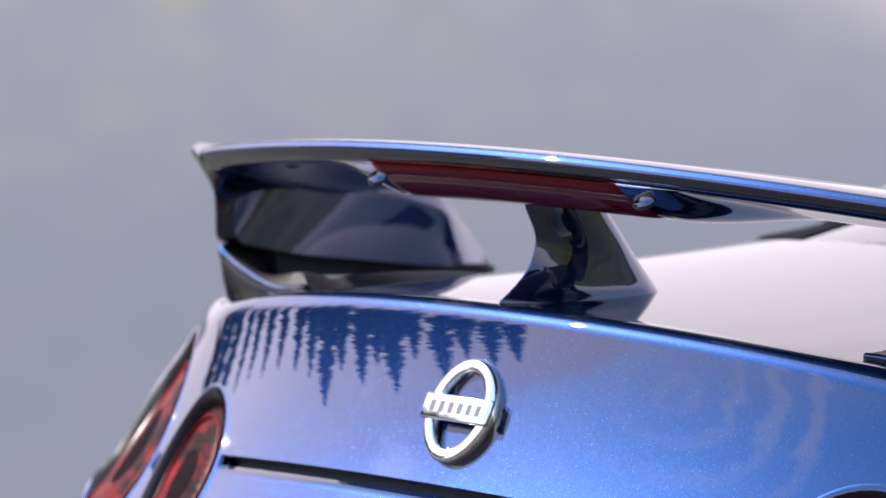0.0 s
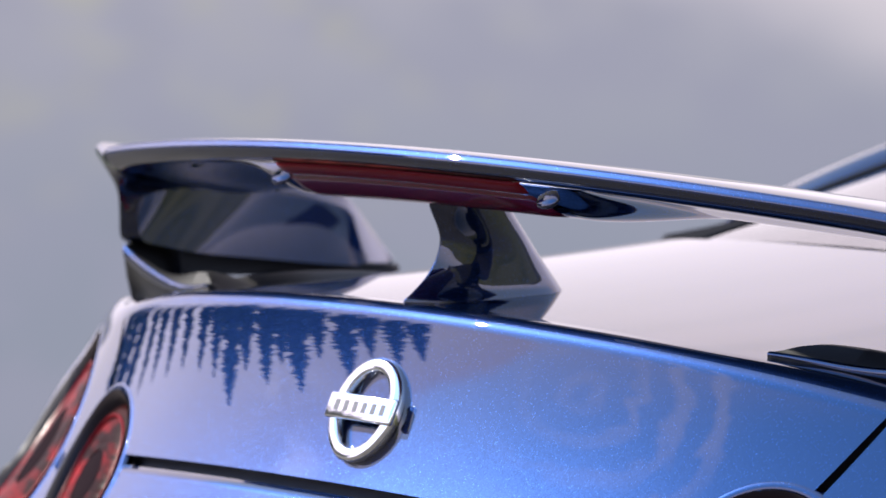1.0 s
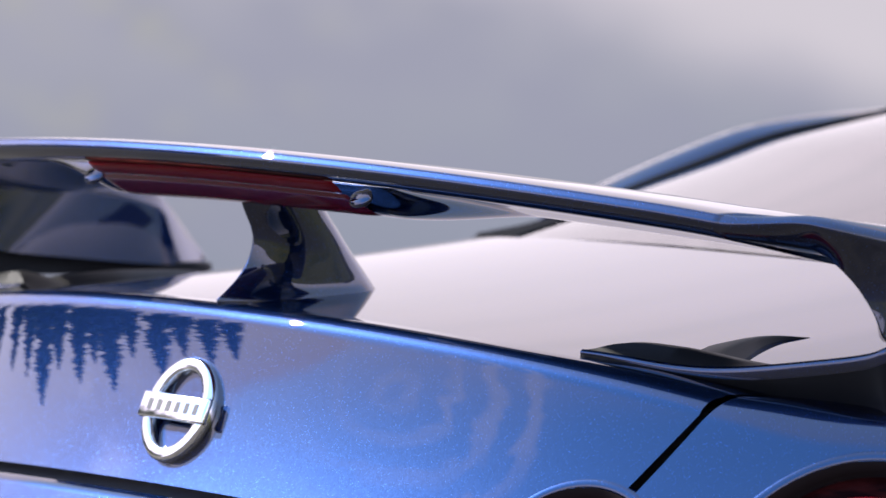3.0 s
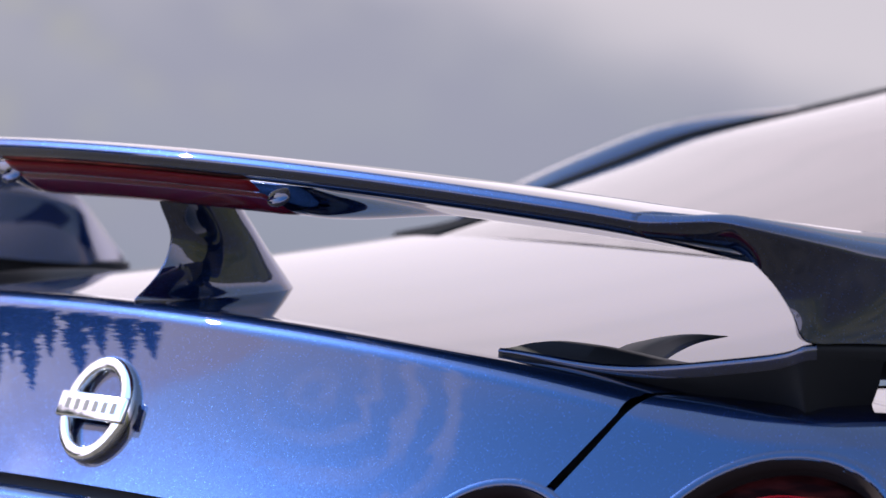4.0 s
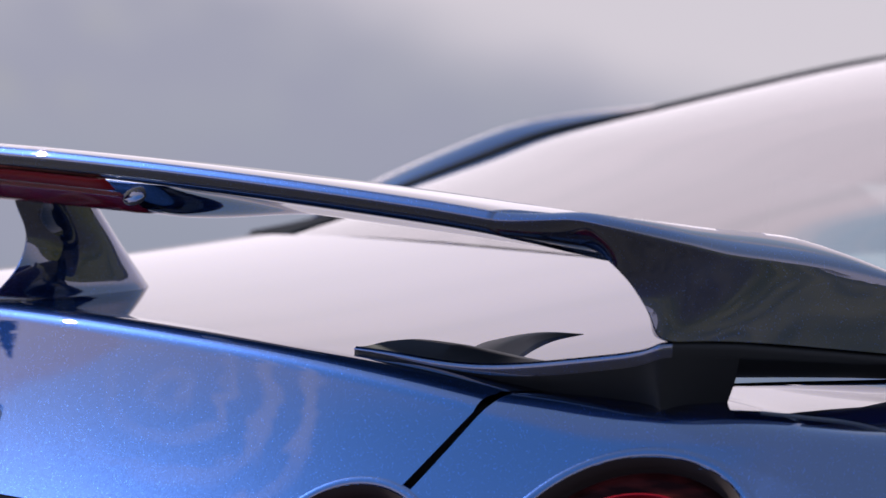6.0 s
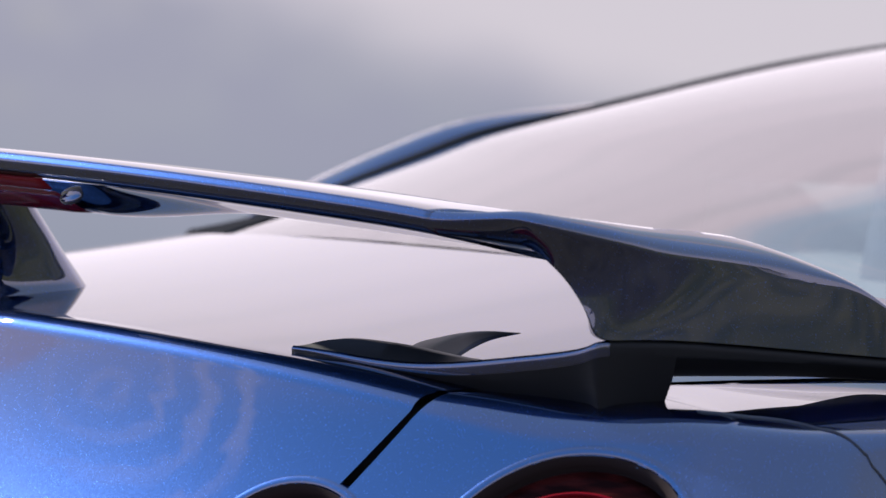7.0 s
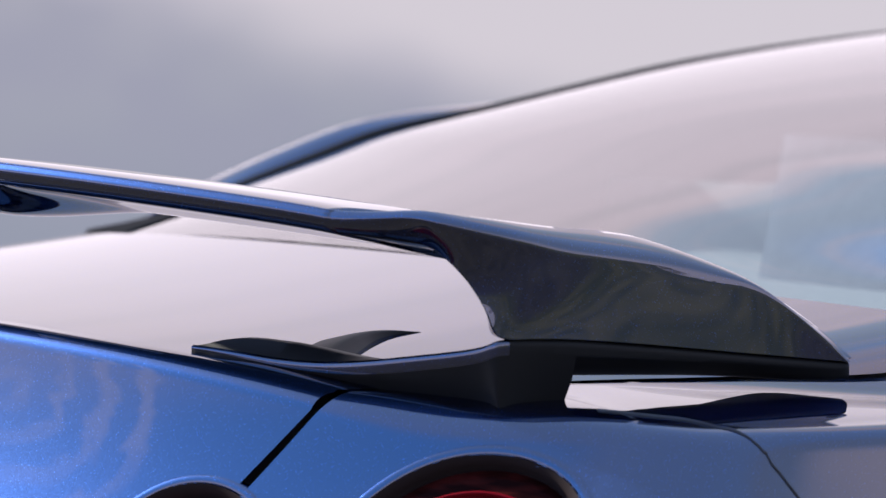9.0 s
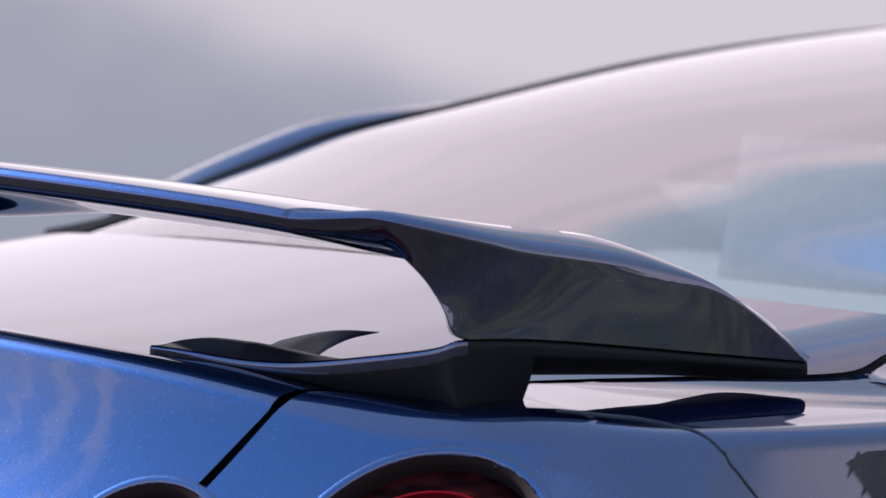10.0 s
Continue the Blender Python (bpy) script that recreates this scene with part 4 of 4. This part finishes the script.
# wheels
for y in (1.05, 3.83):
    for side in (-1, 1):
        prof = [(0.21, -0.12), (0.24, -0.135), (0.31, -0.14), (0.345, -0.125), (0.355, -0.09), (0.355, 0.09), (0.345, 0.125), (0.31, 0.14), (0.24, 0.135), (0.21, 0.12)]
        c = Vector((side * 0.79, y, 0.355))
        bm = grid(lambda a, k: c + Vector((prof[k][1], prof[k][0] * math.cos(a), prof[k][0] * math.sin(a))), steps(0, 2 * math.pi, 48)[:-1], list(range(10)), wrap=True)
        bmesh.ops.recalc_face_normals(bm, faces=bm.faces)
        wheel = part("wheel", bm, RUBBER, car, "black tyre on a dark metal rim")
        rp = [(0.255, -0.10), (0.255, 0.12), (0.245, 0.125), (0.235, 0.10), (0.235, -0.08)]
        bm = grid(lambda a, k: c + Vector((side * rp[k][1], rp[k][0] * math.cos(a), rp[k][0] * math.sin(a))), steps(0, 2 * math.pi, 48)[:-1], list(range(5)), wrap=True)
        bmesh.ops.recalc_face_normals(bm, faces=bm.faces)
        part("rim", bm, STEEL, wheel)
        for i in range(10):
            bm = box(bmesh.new(), 0.07, 0.10, -0.014, 0.014, 0.0, 0.24)
            rot = Matrix.Rotation(2 * math.pi * i / 10, 4, "X")
            for v in bm.verts:
                q = rot @ v.co
                v.co = c + Vector((side * q.x, q.y, q.z))
            part("spoke", bm, STEEL, wheel, smooth=False)

# ---- trees, which the paint mirrors ----


def conifer_mesh(h, seed):
    rnd = random.Random(seed)
    bm = bmesh.new()
    n = int(h * 48)
    for i in range(n):
        t = (i + rnd.random()) / n
        z = h * (0.06 + 0.94 * t)
        reach = (0.15 * h) * min(1, 2.1 * (1 - t)) ** 0.8 * rnd.uniform(0.65, 1.1) + 0.12
        a = rnd.uniform(0, 6.283)
        d, s = Vector((math.cos(a), math.sin(a), 0)), Vector((-math.sin(a), math.cos(a), 0))
        droop = rnd.uniform(0.15, 0.4)
        segs = 4
        for j in range(segs):
            r0, r1 = reach * j / segs, reach * (j + 1) / segs
            w0, w1 = reach * 0.42 * (1.1 - j / segs), reach * 0.42 * (1.1 - (j + 1) / segs)
            for sg in (-1, 1):
                p = [d * r0 + Vector((0, 0, z - droop * r0)), d * r1 + Vector((0, 0, z - droop * r1)), d * r1 * 0.97 + s * sg * w1 + Vector((0, 0, z - droop * r1 - w1 * 0.5)), d * r0 + s * sg * w0 + Vector((0, 0, z - droop * r0 - w0 * 0.7))]
                bm.faces.new([bm.verts.new(q) for q in p])
    return bm


def trunk_mesh(h, r):
    return tube([[Vector((r * (1 - 0.92 * t) * math.cos(a), r * (1 - 0.92 * t) * math.sin(a), h * t)) for a in steps(0, 2 * math.pi, 8)[:-1]] for t in steps(0, 1, 6)])


def conifer(h, seed):
    tree = thing("conifer", "dark green conifer with drooping branches on the verge", "tree", group="conifers beside the car park")
    part("trunk", trunk_mesh(h, 0.16), BARK, tree)
    part("crown", conifer_mesh(h, seed), NEEDLE, tree, smooth=False)
    return tree


base = [conifer(11.6, 3), conifer(10.6, 5), conifer(9.4, 8)]
rnd = random.Random(4)
spots, homes = [], []
# bearing round from the car's left towards its rear, height of the tip over the eye in degrees
for az, tip in ((-7, 9), (-4.5, 10), (-2, 9.5), (1.0, 8.6), (3.4, 9.0), (6.0, 9.6), (8.6, 10), (11.4, 11), (13.6, 12), (15.7, 14.6), (17.6, 12.6), (19.9, 14.2), (21.6, 13.0), (23.3, 15.6), (25.4, 13.2), (27.9, 15.4), (30.0, 13.8),
                (32.2, 14.8), (34.2, 14.6)):
    dist = 38 + rnd.uniform(-2, 2)
    spots.append((-dist * math.cos(radians(az)), -dist * math.sin(radians(az)), (dist * math.tan(radians(tip)) + 0.9)))
for i, (x, y, h) in enumerate(spots):
    k = h / (11.6, 10.6, 9.4)[i % 3]
    m = pose(x, y, 0, 0, 0, rnd.uniform(0, 360)) @ Matrix.Scale(k, 4)
    if i < 3:
        homes.append(m)
    else:
        copy_thing(base[i % 3], m)
for tree, m in zip(base, homes):
    tree.matrix_basis = m


def broadleaf(h, seed):
    rnd = random.Random(seed)
    tree = thing("broadleaf_tree", "small olive-green broadleaf tree on the grass bank", "tree", group="trees along the verge")
    part("trunk", trunk_mesh(h * 0.8, 0.2), BARK, tree)
    for i in range(6):
        a, z0 = rnd.uniform(0, 6.283), h * rnd.uniform(0.2, 0.5)
        d = Vector((math.cos(a), math.sin(a), rnd.uniform(0.5, 1.0))) * h * 0.28
        part("limb", tube([[Vector((0, 0, z0)) + d * t + Vector((math.cos(b), math.sin(b), 0)) * 0.07 * (1 - 0.8 * t) for b in steps(0, 2 * math.pi, 6)[:-1]] for t in (0, 0.5, 1)]), BARK, tree)
    bm = bmesh.new()
    blobs = [(Vector((rnd.uniform(-0.28, 0.28), rnd.uniform(-0.28, 0.28), rnd.uniform(0.12, 0.9))) * h, rnd.uniform(0.13, 0.24) * h) for _ in range(22)]
    for i in range(9000):
        c, r = rnd.choice(blobs)
        q = Vector((rnd.gauss(0, 1), rnd.gauss(0, 1), rnd.gauss(0, 1))).normalized() * r * rnd.uniform(0.6, 1.05)
        n = Vector((rnd.gauss(0, 1), rnd.gauss(0, 1), rnd.gauss(0, 1) + 0.6)).normalized()
        s = rnd.uniform(0.12, 0.28)
        t1 = n.orthogonal().normalized() * s
        t2 = n.cross(t1)
        bm.faces.new([bm.verts.new(c + q + v) for v in (t1, t2 * 0.6, -t1, -t2 * 0.6)])
    part("crown", bm, LEAF, tree, smooth=False)
    return tree


broad = [broadleaf(9.6, 11), broadleaf(8.6, 12)]
rnd = random.Random(9)
n = 0
for i in range(106):
    x = 35.0 + (i % 2) * 2.5 + rnd.uniform(-0.6, 0.6)
    y = -24 + i * 1.25 + rnd.uniform(-0.4, 0.4)
    if i >= 70:
        # the row bends round towards the lay-by's far end
        d, bearing = 72 - (i - 70) * 0.72 + rnd.uniform(-0.8, 0.8), radians(61 + (i - 70) * 0.75)
        x, y = d * math.cos(bearing), d * math.sin(bearing)
    # low towards the rear, tall from abreast of the car on
    tall = min(max((math.degrees(math.atan2(y, x)) - 36) / 8, 0), 1)
    m = pose(x, y, ground_height(x, y) - 0.05, 0, 0, rnd.uniform(0, 360)) @ Matrix.Scale(max(0.2, ((0.145 + 0.16 * tall) * math.hypot(x, y) + 1.0 - ground_height(x, y)) / 7.8) * rnd.uniform(0.94, 1.03), 4)
    if i < 2:
        broad[i].matrix_basis = m
    else:
        copy_thing(broad[i % 2], m)


def far_woods():
    """Distant dark woods behind and to the right of the car."""
    rnd = random.Random(21)
    bm = bmesh.new()
    for i in range(5200):
        a = radians(rnd.uniform(-130, 62))
        d = rnd.uniform(95, 125)
        top = 5.5 + 3.0 * noise.noise(Vector((a * 7, 0.3, 0))) + 2.0 * noise.noise(Vector((a * 31, 1.7, 0))) + (5.0 if a > radians(-20) else 0.0)
        c = Vector((d * math.cos(a), d * math.sin(a), top * rnd.random() ** 0.7))
        n = Vector((rnd.gauss(0, 1) - 1.5 * math.cos(a), rnd.gauss(0, 1) - 1.5 * math.sin(a), rnd.gauss(0, 0.6))).normalized()
        t1 = n.orthogonal().normalized() * rnd.uniform(0.8, 1.9)
        t2 = n.cross(t1)
        bm.faces.new([bm.verts.new(c + v) for v in (t1, t2 * 0.7, -t1, -t2 * 0.7)])
    ob = part("far_woods", bm, LEAF, None, smooth=False)
    return tagged(ob, "dark green woods along the far side of the road", "woods", kind="stuff")


far_woods()
